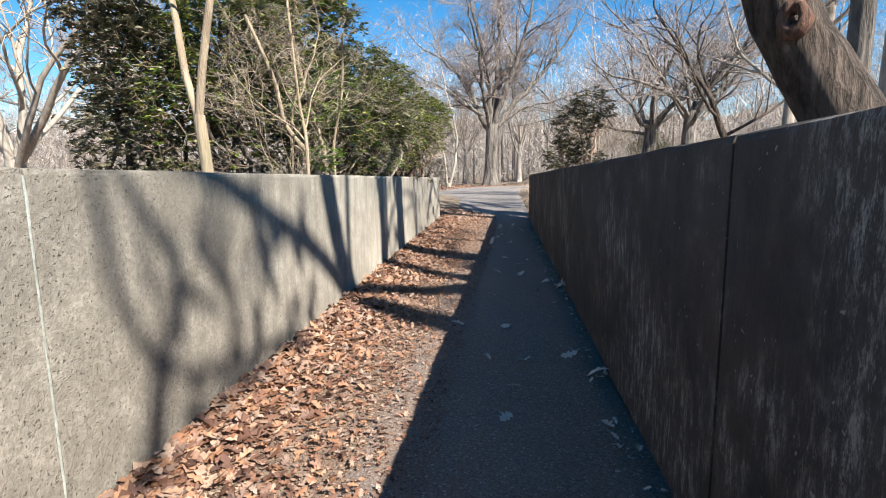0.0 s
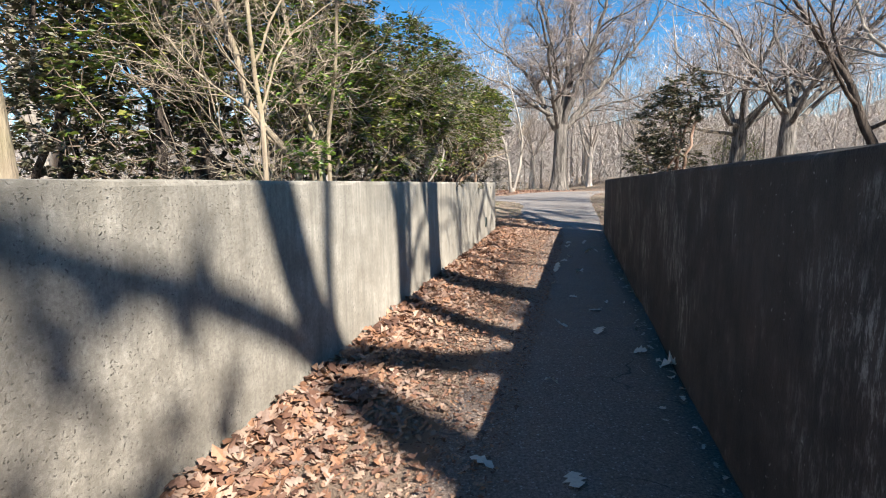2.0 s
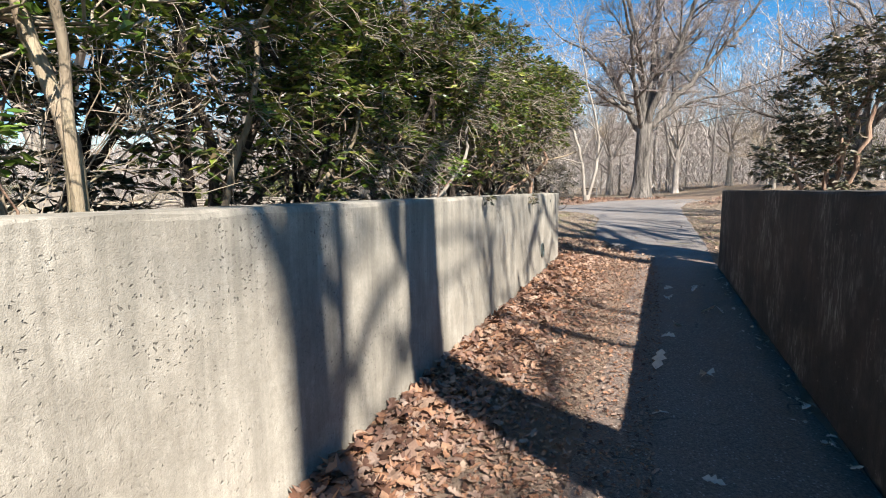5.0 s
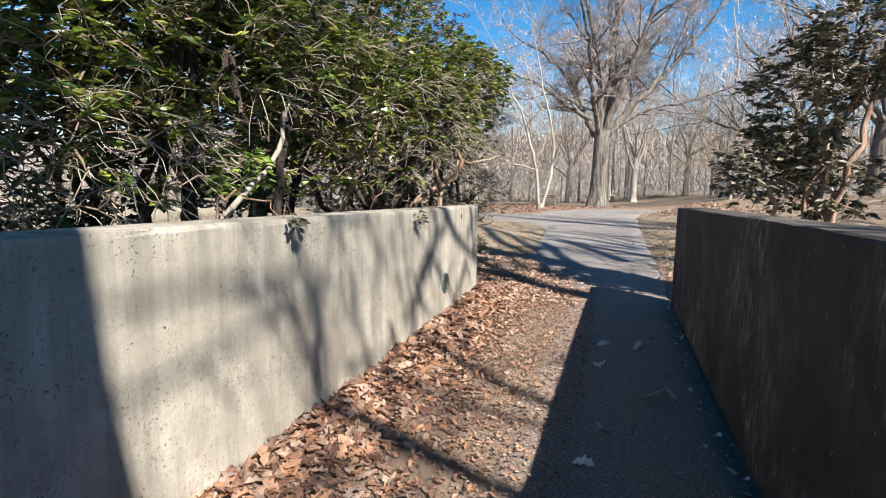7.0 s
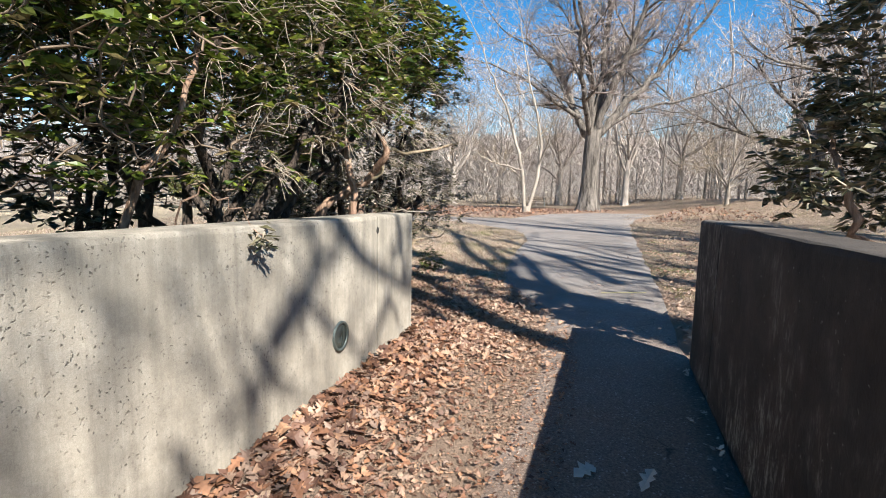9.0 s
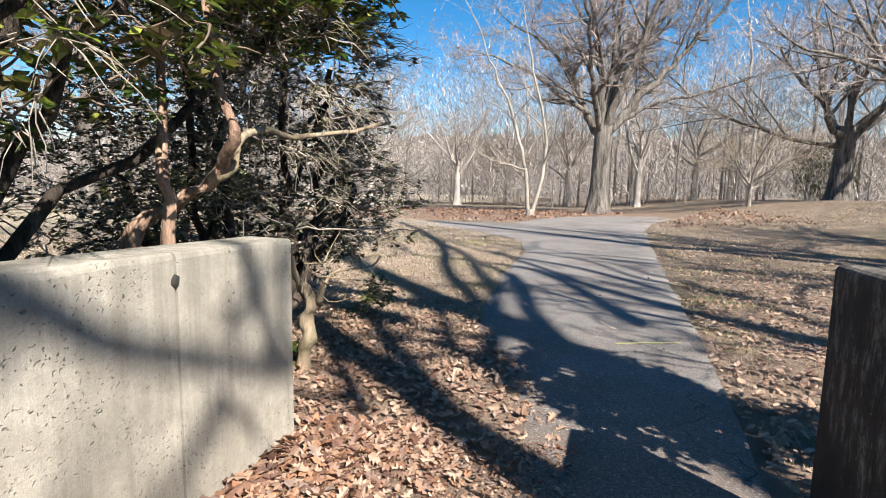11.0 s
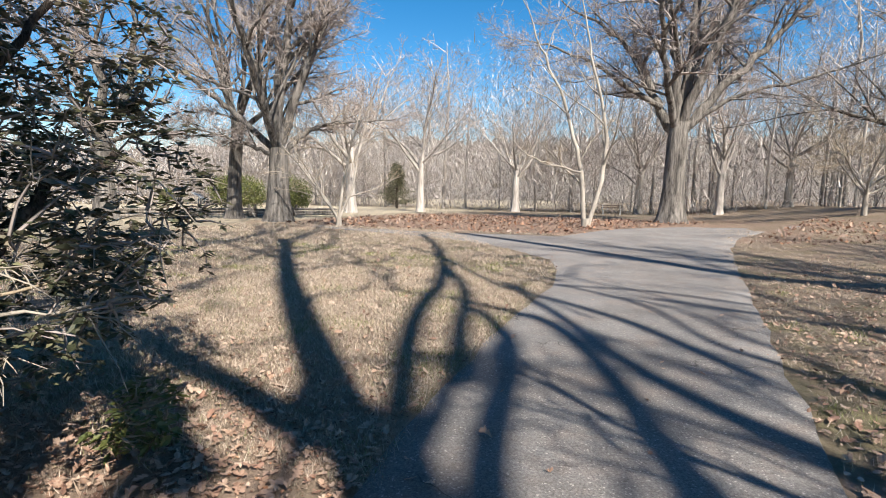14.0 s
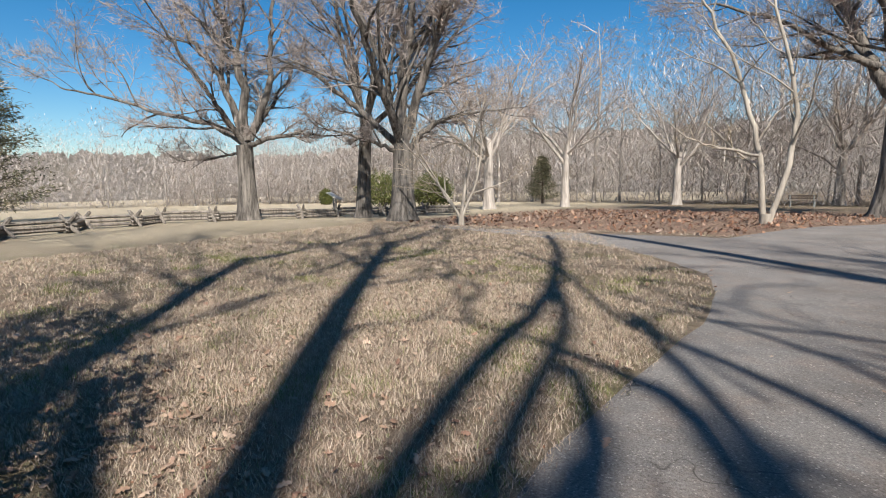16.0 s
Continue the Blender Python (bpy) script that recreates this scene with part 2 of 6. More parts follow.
def mat_leaf(name, cols, rough=0.45, through_light=0.15, scale=40):
    m, t, b = nodes_of(name)
    g = nd(t, "NewGeometry")
    ramp = nd(t, "ValToRGB")
    el = ramp.color_ramp.elements
    while len(el) < len(cols):
        el.new(0.5)
    for i, c in enumerate(cols):
        el[i].position, el[i].color = i / max(1, len(cols) - 1), (*c, 1)
    t.links.new(g.outputs["Random Per Island"], ramp.inputs[0])
    fine = noise_fac(t, coords(t), scale, 3, 0.6)
    col = mixc(t, math_n(t, "MULTIPLY", fine, 0.3), ramp.outputs[0], tuple(0.5 * v for v in cols[0]))
    t.links.new(col, b.inputs["Base Color"])
    b.inputs["Roughness"].default_value = rough
    if through_light:
        tr = nd(t, "BsdfTranslucent")
        t.links.new(col, tr.inputs[0])
        mx = nd(t, "MixShader", Fac=through_light)
        t.links.new(b.outputs[0], mx.inputs[1])
        t.links.new(tr.outputs[0], mx.inputs[2])
        t.links.new(mx.outputs[0], t.nodes["Material Output"].inputs[0])
    return m


def mat_plain(name, col, rough=0.6, metal=0.0, var=0.25, scale=12):
    m, t, b = nodes_of(name)
    f = noise_fac(t, coords(t), scale, 5, 0.65)
    t.links.new(mixc(t, math_n(t, "MULTIPLY", f, var * 2), col, tuple(0.55 * v for v in col)), b.inputs["Base Color"])
    b.inputs["Roughness"].default_value, b.inputs["Metallic"].default_value = rough, metal
    bump(t, b, f, 0.3, 0.004)
    return m


CONCRETE, STAINED_SHADED, ASPHALT, GROUND = mat_concrete(), mat_shaded_concrete(), mat_asphalt(), mat_ground()
BARK_OAK = mat_bark("grey_oak_bark", (0.03, 0.026, 0.023), (0.25, 0.222, 0.195), 5, depth=0.05)
BARK_DARK = mat_bark("dark_furrowed_bark", (0.022, 0.017, 0.014), (0.15, 0.115, 0.092), 9, depth=0.06)
BARK_PALE = mat_bark("pale_smooth_bark", (0.2, 0.17, 0.14), (0.39, 0.345, 0.29), 5, depth=0.008)
BARK_TAN = mat_bark("tan_smooth_bark", (0.19, 0.14, 0.095), (0.38, 0.305, 0.215), 14, 0.25, depth=0.008)
BARK_RED = mat_bark("reddish_peeling_bark", (0.12, 0.065, 0.045), (0.46, 0.31, 0.22), 16, depth=0.012)
BARK_RUST = mat_bark("rusty_torn_bark", (0.04, 0.022, 0.016), (0.2, 0.11, 0.078), 14, depth=0.02)
TWIG_GREY = mat_plain("grey_twigs", (0.31, 0.26, 0.232), 0.85, scale=2)
TWIG_DEAD = mat_plain("bleached_dead_twigs", (0.34, 0.29, 0.23), 0.85, scale=5)
# darker copy of the pale twigs, with the crowns' inner shade in its brown
TWIG_BROWN = mat_plain("shaded_brown_twigs", (0.19, 0.14, 0.1), 0.85, scale=4)
TWIG_TAN = mat_plain("pale_brown_twigs", (0.36, 0.29, 0.21), 0.8, scale=3)
# far bark and twigs are lightened: distance haze is put into their colour
BARK_FAR = mat_bark("far_hazy_pale_bark", (0.2, 0.175, 0.155), (0.47, 0.42, 0.375), 3)
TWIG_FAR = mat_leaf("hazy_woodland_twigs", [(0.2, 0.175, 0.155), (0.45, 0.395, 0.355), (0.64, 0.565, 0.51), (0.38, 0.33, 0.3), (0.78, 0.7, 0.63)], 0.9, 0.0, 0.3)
LEAF_EVER = mat_leaf("evergreen_leaves", [(0.03, 0.055, 0.014), (0.065, 0.11, 0.02), (0.13, 0.19, 0.028), (0.22, 0.27, 0.04), (0.07, 0.1, 0.02), (0.16, 0.11, 0.06), (0.4, 0.42, 0.08)], 0.33, 0.34)
LEAF_DULL = mat_leaf("shaded_evergreen_leaves", [(0.04, 0.045, 0.024), (0.08, 0.085, 0.04), (0.13, 0.11, 0.075), (0.17, 0.165, 0.08), (0.22, 0.18, 0.13)], 0.55, 0.12)
LEAF_LIME = mat_leaf("fresh_green_leaves", [(0.07, 0.14, 0.02), (0.14, 0.23, 0.03), (0.22, 0.30, 0.05)], 0.4, 0.3)
LEAF_OLIVE = mat_leaf("olive_leaves", [(0.07, 0.085, 0.025), (0.13, 0.14, 0.04), (0.2, 0.2, 0.06)], 0.5, 0.2, 5)
LEAF_DRY = mat_leaf("dry_oak_leaves", [(0.07, 0.035, 0.024), (0.17, 0.082, 0.05), (0.36, 0.18, 0.1), (0.43, 0.25, 0.15), (0.38, 0.28, 0.22), (0.14, 0.072, 0.049), (0.26, 0.145, 0.1), (0.5, 0.36, 0.26)], 0.6, 0.2, 60)
LEAF_TAN = mat_leaf("tan_oak_leaves", [(0.16, 0.085, 0.058), (0.4, 0.26, 0.175), (0.54, 0.4, 0.3), (0.28, 0.155, 0.105), (0.46, 0.33, 0.24)], 0.7, 0.2, 60)
LEAF_GREY = mat_leaf("bleached_oak_leaves", [(0.5, 0.4, 0.31), (0.62, 0.52, 0.42), (0.74, 0.64, 0.53)], 0.7, 0.1, 60)
GRASS_DRY = mat_leaf("dry_grass", [(0.198, 0.138, 0.096), (0.455, 0.357, 0.272), (0.633, 0.516, 0.414), (0.494, 0.382, 0.283), (0.297, 0.196, 0.141), (0.712, 0.592, 0.485), (0.248, 0.270, 0.101)], 0.8, 0.3, 5)
RAIL_WOOD = mat_bark("weathered_rail_wood", (0.10, 0.085, 0.07), (0.32, 0.28, 0.24), 10)
BRONZE = mat_plain("green_bronze", (0.15, 0.18, 0.165), 0.5, 0.6, 0.4, 60)
SEALANT = mat_plain("cracked_pale_sealant", (0.3, 0.32, 0.29), 0.7, 0, 0.5, 30)
DARK_GAP = mat_plain("dark_joint", (0.03, 0.028, 0.025), 0.9)
YELLOW = mat_plain("faded_yellow_paint", (0.34, 0.315, 0.13), 0.8, 0, 0.5, 40)
METAL = mat_plain("grey_metal", (0.3, 0.3, 0.29), 0.5, 0.7)

# ---- mesh helpers ----


class Geo:
    """Collects vertices and equal-sided faces for one mesh."""

    def __init__(self):
        self.v, self.f, self.n = [], [], 0

    def add(self, v, f):
        self.v.append(np.asarray(v, float))
        self.f.append(np.asarray(f, int) + self.n)
        self.n += len(v)

    def arrays(self):
        return np.concatenate(self.v), np.concatenate(self.f)

    def mesh(self, name, mat, smooth=True):
        v, f = self.arrays()
        return np_mesh(name, v, f, mat, smooth)


def np_mesh(name, v, f, mat, smooth=True):
    me = bpy.data.meshes.new(name)
    k = f.shape[1]
    me.vertices.add(len(v))
    me.vertices.foreach_set("co", v.astype(np.float32).ravel())
    me.loops.add(f.size)
    me.loops.foreach_set("vertex_index", f.astype(np.int32).ravel())
    me.polygons.add(len(f))
    me.polygons.foreach_set("loop_start", np.arange(0, f.size, k, dtype=np.int32))
    me.polygons.foreach_set("use_smooth", np.full(len(f), smooth))
    me.update(calc_edges=True)
    me.validate()
    me.materials.append(mat)
    return me


def ring_frame(d):
    a = np.array([0.0, 0.0, 1.0]) if abs(d[2]) < 0.9 else np.array([1.0, 0.0, 0.0])
    u = np.cross(d, a)
    u /= np.linalg.norm(u)
    return u, np.cross(d, u)


def tube(geo, pts, rad, sides, lump=0.0, rng=None):
    """A tapering limb of quads along the points."""
    p = np.asarray(pts, float)
    n = len(p)
    d = np.gradient(p, axis=0)
    d /= np.linalg.norm(d, axis=1)[:, None] + 1e-9
    u, w = ring_frame(d.mean(0) / (np.linalg.norm(d.mean(0)) + 1e-9))
    a = np.linspace(0, 2 * np.pi, sides, endpoint=False)
    r = np.asarray(rad, float)[:, None] * np.ones(sides)
    if lump:
        r = r * (1 + lump * rng.normal(size=r.shape))
    v = p[:, None, :] + r[..., None] * (np.cos(a)[None, :, None] * u + np.sin(a)[None, :, None] * w)
    i = np.arange(n - 1)[:, None] * sides
    j = np.arange(sides)
    k = (j + 1) % sides
    f = np.stack([i + j, i + k, i + sides + k, i + sides + j], -1).reshape(-1, 4)
    geo.add(v.reshape(-1, 3), f)


def curve_pts(ctrl, n):
    """n points on a smooth curve through the control points."""
    c = np.asarray(ctrl, float)
    s = np.linspace(0, len(c) - 1, n)
    out = []
    for t in s:
        i = min(int(t), len(c) - 2)
        q = t - i
        p0, p1, p2, p3 = c[max(i - 1, 0)], c[i], c[i + 1], c[min(i + 2, len(c) - 1)]
        out.append(0.5 * (2 * p1 + (p2 - p0) * q + (2 * p0 - 5 * p1 + 4 * p2 - p3) * q * q + (3 * p1 - p0 - 3 * p2 + p3) * q ** 3))
    return np.array(out)


def part(name, me, parent, label=""):
    ob = new(name, me)
    ob.parent = parent
    return tagged(ob, label)


def thing(name, at, label, category, group="", kind=""):
    ob = new(name)
    ob.empty_display_size = 0.2
    ob.matrix_basis = pose(*at)
    return tagged(ob, label, category, group, kind)


def bm_mesh(name, bm, mat):
    me = bpy.data.meshes.new(name)
    bm.to_mesh(me)
    bm.free()
    me.materials.append(mat)
    return me


def box_bm(x0, x1, y0, y1, z0, z1, bevel=0.0):
    bm = bmesh.new()
    bmesh.ops.create_cube(bm, size=1)
    for v in bm.verts:
        v.co = Vector(((x0 + x1) / 2 + v.co.x * (x1 - x0), (y0 + y1) / 2 + v.co.y * (y1 - y0), (z0 + z1) / 2 + v.co.z * (z1 - z0)))
    if bevel:
        bmesh.ops.bevel(bm, geom=bm.edges[:], offset=bevel, segments=2, affect="EDGES")
    return bm


# ---- ground ----


def smooth01(v):
    v = np.clip(v, 0, 1)
    return v * v * (3 - 2 * v)


def ground_z(x, y):
    x, y = np.asarray(x, float), np.asarray(y, float)
    far = np.maximum(0, np.hypot(x, np.maximum(y - 10, 0)) - 28)
    far = np.where(y > 10, far, np.maximum(0, np.abs(x) - 28))
    z = -0.027 * np.minimum(far, 75) + 1.3 * smooth01((x - 5) / 14) * smooth01((y - 22) / 20)
    return z


def gz(x, y):
    return float(ground_z(x, y))


def make_ground():
    fine_x = np.concatenate([[-3000, -1200, -500, -250, -140], np.arange(-90, 91, 3.0), [140, 250, 500, 1200, 3000]])
    fine_y = np.concatenate([[-3000, -1000, -300, -100, -50], np.arange(-24, 121, 3.0), [160, 260, 500, 1200, 3000]])
    x, y = np.meshgrid(fine_x, fine_y)
    v = np.stack([x, y, ground_z(x, y)], -1).reshape(-1, 3)
    nx, ny = len(fine_x), len(fine_y)
    i = (np.arange(ny - 1)[:, None] * nx + np.arange(nx - 1)).ravel()
    f = np.stack([i, i + 1, i + 1 + nx, i + nx], -1)
    return tagged(new("ground", np_mesh("ground", v, f, GROUND)), "dry winter grass and brown leaf litter over soil", "ground", kind="structure")


make_ground()

WALL_DIR = np.array([0.1118, 0.9937])


def left_x(y):
    return -1.58 + 0.1125 * (y - 2.27)


def path_edge(y):
    """The asphalt's edge on the sunny side."""
    return np.interp(y, [-8, 0, 6, 11.5, 14.3, 15.8, 17.1, 18.4, 21, 25.5], [-1.35, -0.45, 0.32, 1.08, 1.42, 1.5, 1.2, 0.63, 0.57, 0.76])


def right_x(y):
    return 1.03 + 0.1115 * (y - 2.25)


def strip(name, left, right, z, mat, label, steps=60):
    """A paved strip between two edge curves, with uneven edges and a small thickness."""
    rng = np.random.default_rng(5)
    lc, rc = curve_pts(left, steps), curve_pts(right, steps)
    lc[:, :2] += rng.normal(0, 0.025, (steps, 2))
    rc[:, :2] += rng.normal(0, 0.025, (steps, 2))
    m = 9
    w = np.array([0, 0.08, 0.16, 0.3, 0.5, 0.7, 0.85, 0.988, 1.0])[None, :, None]
    p = lc[:, None, :2] * (1 - w) + rc[:, None, :2] * w
    zz = ground_z(p[..., 0], p[..., 1]) + z
    zz[:, [0, -1]] -= 0.026
    v = np.concatenate([p, zz[..., None]], -1).reshape(-1, 3)
    i = (np.arange(steps - 1)[:, None] * m + np.arange(m - 1)).ravel()
    f = np.stack([i, i + 1, i + 1 + m, i + m], -1)
    return tagged(new(name, np_mesh(name, v, f, mat)), label, "path", kind="structure")


strip("path_main", [(-1.7, -8), (-0.8, 0), (-0.03, 6), (0.73, 11.5), (1.1, 14.3), (1.25, 15.8), (1.1, 17.1), (0.63, 18.4), (0.57, 21), (0.76, 25.5), (0.1, 28.6), (-0.4, 32), (1.2, 37), (4.4, 42.5)],
      [(-0.1, -8), (0.78, 0), (1.44, 6), (2.1, 12), (2.6, 16), (3.3, 21.5), (3.85, 26), (4.4, 30.2), (4.9, 33), (6.1, 37), (9, 42)], 0.02, ASPHALT,
      "worn grey asphalt footpath with gritty edges", 90)
strip("path_branch", [(0.3, 27.6), (-1.7, 30.1), (-4.5, 31.6), (-9, 33.0)], [(2.5, 33.6), (-0.6, 33.4), (-4.5, 33.0), (-9, 33.7)], 0.014, ASPHALT,
      "grey asphalt path forking away through grass", 30)


def wall_piece(name, fx, y0, y1, side, z_a, z_b, mat, thick=0.3):
    """One cast panel: a tapered box along the wall line with softened, slightly chipped arrises."""
    rng = np.random.default_rng(int(abs(y0 * 10)) + side)
    n = max(2, int((y1 - y0) / 0.25))
    ys = np.linspace(y0, y1, n)
    out = np.array([0.9937, -0.1118]) * side
    b = 0.018
    geo = Geo()
    rings = []
    for i, y in enumerate(ys):
        top = z_a + (z_b - z_a) * (y - 2) / 13.4
        base = np.array([fx(y), y])
        e = rng.normal(0, 0.0035, 4)
        prof = [(0, -0.3), (0, top * 0.5), (0, top - b - 0.01 + e[0]), (b * 0.35 + e[1], top - b * 0.3 + e[2]), (b * 1.2, top + e[3] * 0.4), (thick - b, top), (thick, top - b), (thick, -0.3)]
        rings.append([(*(base + out * o), z) for o, z in prof])
    v = np.array(rings).reshape(-1, 3)
    k = len(rings[0])
    i = (np.arange(n - 1)[:, None] * k + np.arange(k - 1)).ravel()
    f = np.stack([i, i + 1, i + 1 + k, i + k], -1)
    if side > 0:
        f = f[:, ::-1]
    geo.add(v, f)
    me = geo.mesh(name, mat, False)
    bm = bmesh.new()
    bm.from_mesh(me)
    bm.verts.ensure_lookup_table()
    for s in (0, (n - 1) * k):
        bm.faces.new([bm.verts[s + j] for j in range(k)])
    bmesh.ops.recalc_face_normals(bm, faces=bm.faces[:])
    bm.to_mesh(me)
    bm.free()
    return me


LZ, RZ = (1.52, 1.195), (1.59, 1.235)


def make_walls():
    left = tagged(new("wall_left"), "sunlit weathered concrete retaining wall with pitted face", "wall", kind="structure")
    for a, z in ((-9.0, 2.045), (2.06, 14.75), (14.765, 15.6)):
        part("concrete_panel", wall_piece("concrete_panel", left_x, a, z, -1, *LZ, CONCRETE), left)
    right = tagged(new("wall_right"), "stained concrete retaining wall, its shade deepened in the colour", "wall", kind="structure")
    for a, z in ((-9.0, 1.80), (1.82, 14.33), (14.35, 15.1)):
        part("concrete_panel", wall_piece("concrete_panel", right_x, a, z, 1, *RZ, STAINED_SHADED), right)
    return left, right


WALL_L, WALL_R = make_walls()

# ---- trees ----


def unit(v):
    v = np.asarray(v, float)
    return v / (np.linalg.norm(v) + 1e-9)


def turned(rng, d, deg):
    """d turned by deg about a random axis square to it."""
    u, w = ring_frame(unit(d))
    a = rng.uniform(0, 2 * np.pi)
    s, c = math.sin(radians(deg)), math.cos(radians(deg))
    return unit(c * unit(d) + s * (math.cos(a) * u + math.sin(a) * w))


def grow(rng, start, d, length, r0, level, spec, out, owner=0):
    """Branches of a bare tree: appended to out as (level, owner, points, radii)."""
    n = spec["seg"][level]
    p, pts = np.array(start, float), [np.array(start, float)]
    d = unit(d)
    step = length / n
    for _ in range(n):
        d = unit(d + rng.normal(0, spec["wob"][level], 3) + np.array([0, 0, spec["up"][level]]))
        p = p + d * step
        pts.append(p)
    pts = np.array(pts)
    end = spec["tip"] if level >= spec["levels"] else max(spec["tip"], r0 * 0.32)
    rad = np.maximum(spec["tip"], r0 + (end - r0) * np.linspace(0, 1, n + 1) ** 0.85)
    out.append((level, owner, pts, rad))
    if level >= spec["levels"]:
        return
    kids = spec["kids"][level]
    for k in range(kids):
        t = spec["from"][level] + (1 - spec["from"][level]) * (k + rng.uniform(0.2, 1)) / kids
        i = min(int(t * n), n - 1)
        q = pts[i] + (pts[i + 1] - pts[i]) * (t * n - i if t * n - i < 1 else 1)
        base = unit(pts[i + 1] - pts[i])
        cd = turned(rng, base, rng.uniform(*spec["fork"][level]))
        if cd[2] < spec["low"]:
            cd[2] = abs(cd[2]) * 0.4
        grow(rng, q, cd, length * spec["ratio"][level] * rng.uniform(0.7, 1.2) * (1.15 - 0.6 * t), rad[i] * rng.uniform(0.45, 0.7), level + 1, spec, out, owner)


OAK = dict(levels=3, seg=(11, 7, 4, 1), wob=(0.11, 0.13, 0.16, 0.2), up=(0.035, 0.03, 0.01, 0.0), kids=(10, 9, 12), ratio=(0.52, 0.52, 0.5), fork=((28, 55), (30, 60), (30, 65)), tip=0.008, low=-0.35)
OAK["from"] = (0.22, 0.2, 0.15)


def trunk_geo(geo, ctrl, rads, sides=18, flare=0.55, rng=None, n=14, roots=5):
    """A trunk with a root flare and fluted, lumpy bark."""
    p = curve_pts(ctrl, n)
    r = np.interp(np.linspace(0, 1, n), np.linspace(0, 1, len(rads)), rads)
    h = p[:, 2] - p[0, 2]
    a = np.linspace(0, 2 * np.pi, sides, endpoint=False)
    ph = rng.uniform(0, 6.28)
    fl = np.exp(-h / (1.1 * rads[0] + 0.12))[:, None]
    rr = r[:, None] * (1 + flare * fl * (0.65 + 0.5 * np.cos(roots * a + ph)) + 0.035 * np.cos(7 * a + ph * 2) + rng.normal(0, 0.012, (n, sides)))
    v = np.stack([p[:, None, 0] + rr * np.cos(a), p[:, None, 1] + rr * np.sin(a), np.repeat(p[:, 2:3], sides, 1)], -1)
    i = np.arange(n - 1)[:, None] * sides
    j = np.arange(sides)
    k = (j + 1) % sides
    geo.add(v.reshape(-1, 3), np.stack([i + j, i + k, i + sides + k, i + sides + j], -1).reshape(-1, 4))


def twig_blades(twigs, rng, side):
    """Slim pointed blades: every outermost twig with a few side twigs."""
    a, b = np.array([p[0] for p, _ in twigs]), np.array([p[-1] for p, _ in twigs])
    r = np.array([q[0] for _, q in twigs])
    d = b - a
    ln = np.linalg.norm(d, axis=1)[:, None]
    d = d / (ln + 1e-9)
    starts, ends, wide = [a], [b], [r]
    for _ in range(side):
        q = a + (b - a) * rng.uniform(0.1, 1.0, (len(a), 1))
        e = d + rng.normal(0, 0.5, d.shape)
        e /= np.linalg.norm(e, axis=1)[:, None] + 1e-9
        starts.append(q)
        ends.append(q + e * ln * rng.uniform(0.35, 0.8, (len(a), 1)))
        wide.append(r * 0.75)
    s, e, r = np.concatenate(starts), np.concatenate(ends), np.concatenate(wide)
    w = np.cross(e - s, rng.normal(size=s.shape))
    w *= r[:, None] / (np.linalg.norm(w, axis=1)[:, None] + 1e-9)
    v = np.stack([s - w, s + w, e], 1).reshape(-1, 3)
    return v, np.arange(len(v)).reshape(-1, 3)


def twig_part(name, twigs, rng, side, twig, parent):
    if twigs:
        v, f = twig_blades(twigs, rng, side)
        tagged(part(name, np_mesh(name, v, f, twig, False), parent, "fine bare twigs"), kind="stuff")


def bare_tree(name, at, seed, label, trunk, rads, limbs, spec=OAK, bark=None, twig=None, group="", sides=18, flare=0.55, clip=None):
    """A leafless tree. trunk: control points from its base; limbs: (share of trunk's height, azimuth, elevation, length, radius)."""
    bark, twig = bark or BARK_OAK, twig or TWIG_GREY
    rng = np.random.default_rng(seed)
    root = thing(name, at, label, "tree", group)
    g = Geo()
    ctrl = [(0, 0, -0.25)] + list(trunk)
    trunk_geo(g, ctrl, rads, sides, flare, rng)
    part("trunk", g.mesh("trunk", bark), root)
    line = curve_pts(ctrl, 40)
    fine, twigs = Geo(), []
    for own, (t, az, el, length, r) in enumerate(limbs):
        s = line[min(39, int(t * 39))]
        d = (math.sin(radians(az)) * math.cos(radians(el)), math.cos(radians(az)) * math.cos(radians(el)), math.sin(radians(el)))
        out = []
        grow(rng, s, d, length, r, 0, spec, out, own)
        big = Geo()
        for lev, _, pts, rad in out:
            if clip is not None and lev > 0 and clip(pts + np.array(at)):
                continue
            if lev <= 1:
                tube(big, pts, rad, 8 if lev == 0 else 5)
            elif lev < spec["levels"]:
                tube(fine, pts, rad, 3)
            else:
                twigs.append((pts, rad))
        part("limb", big.mesh("limb", bark), root)
    if fine.n:
        tagged(part("crown", fine.mesh("crown", twig), root, "fine bare branches"), kind="stuff")
    twig_part("twig_spray", twigs, rng, spec.get("spray", 4), twig, root)
    return root


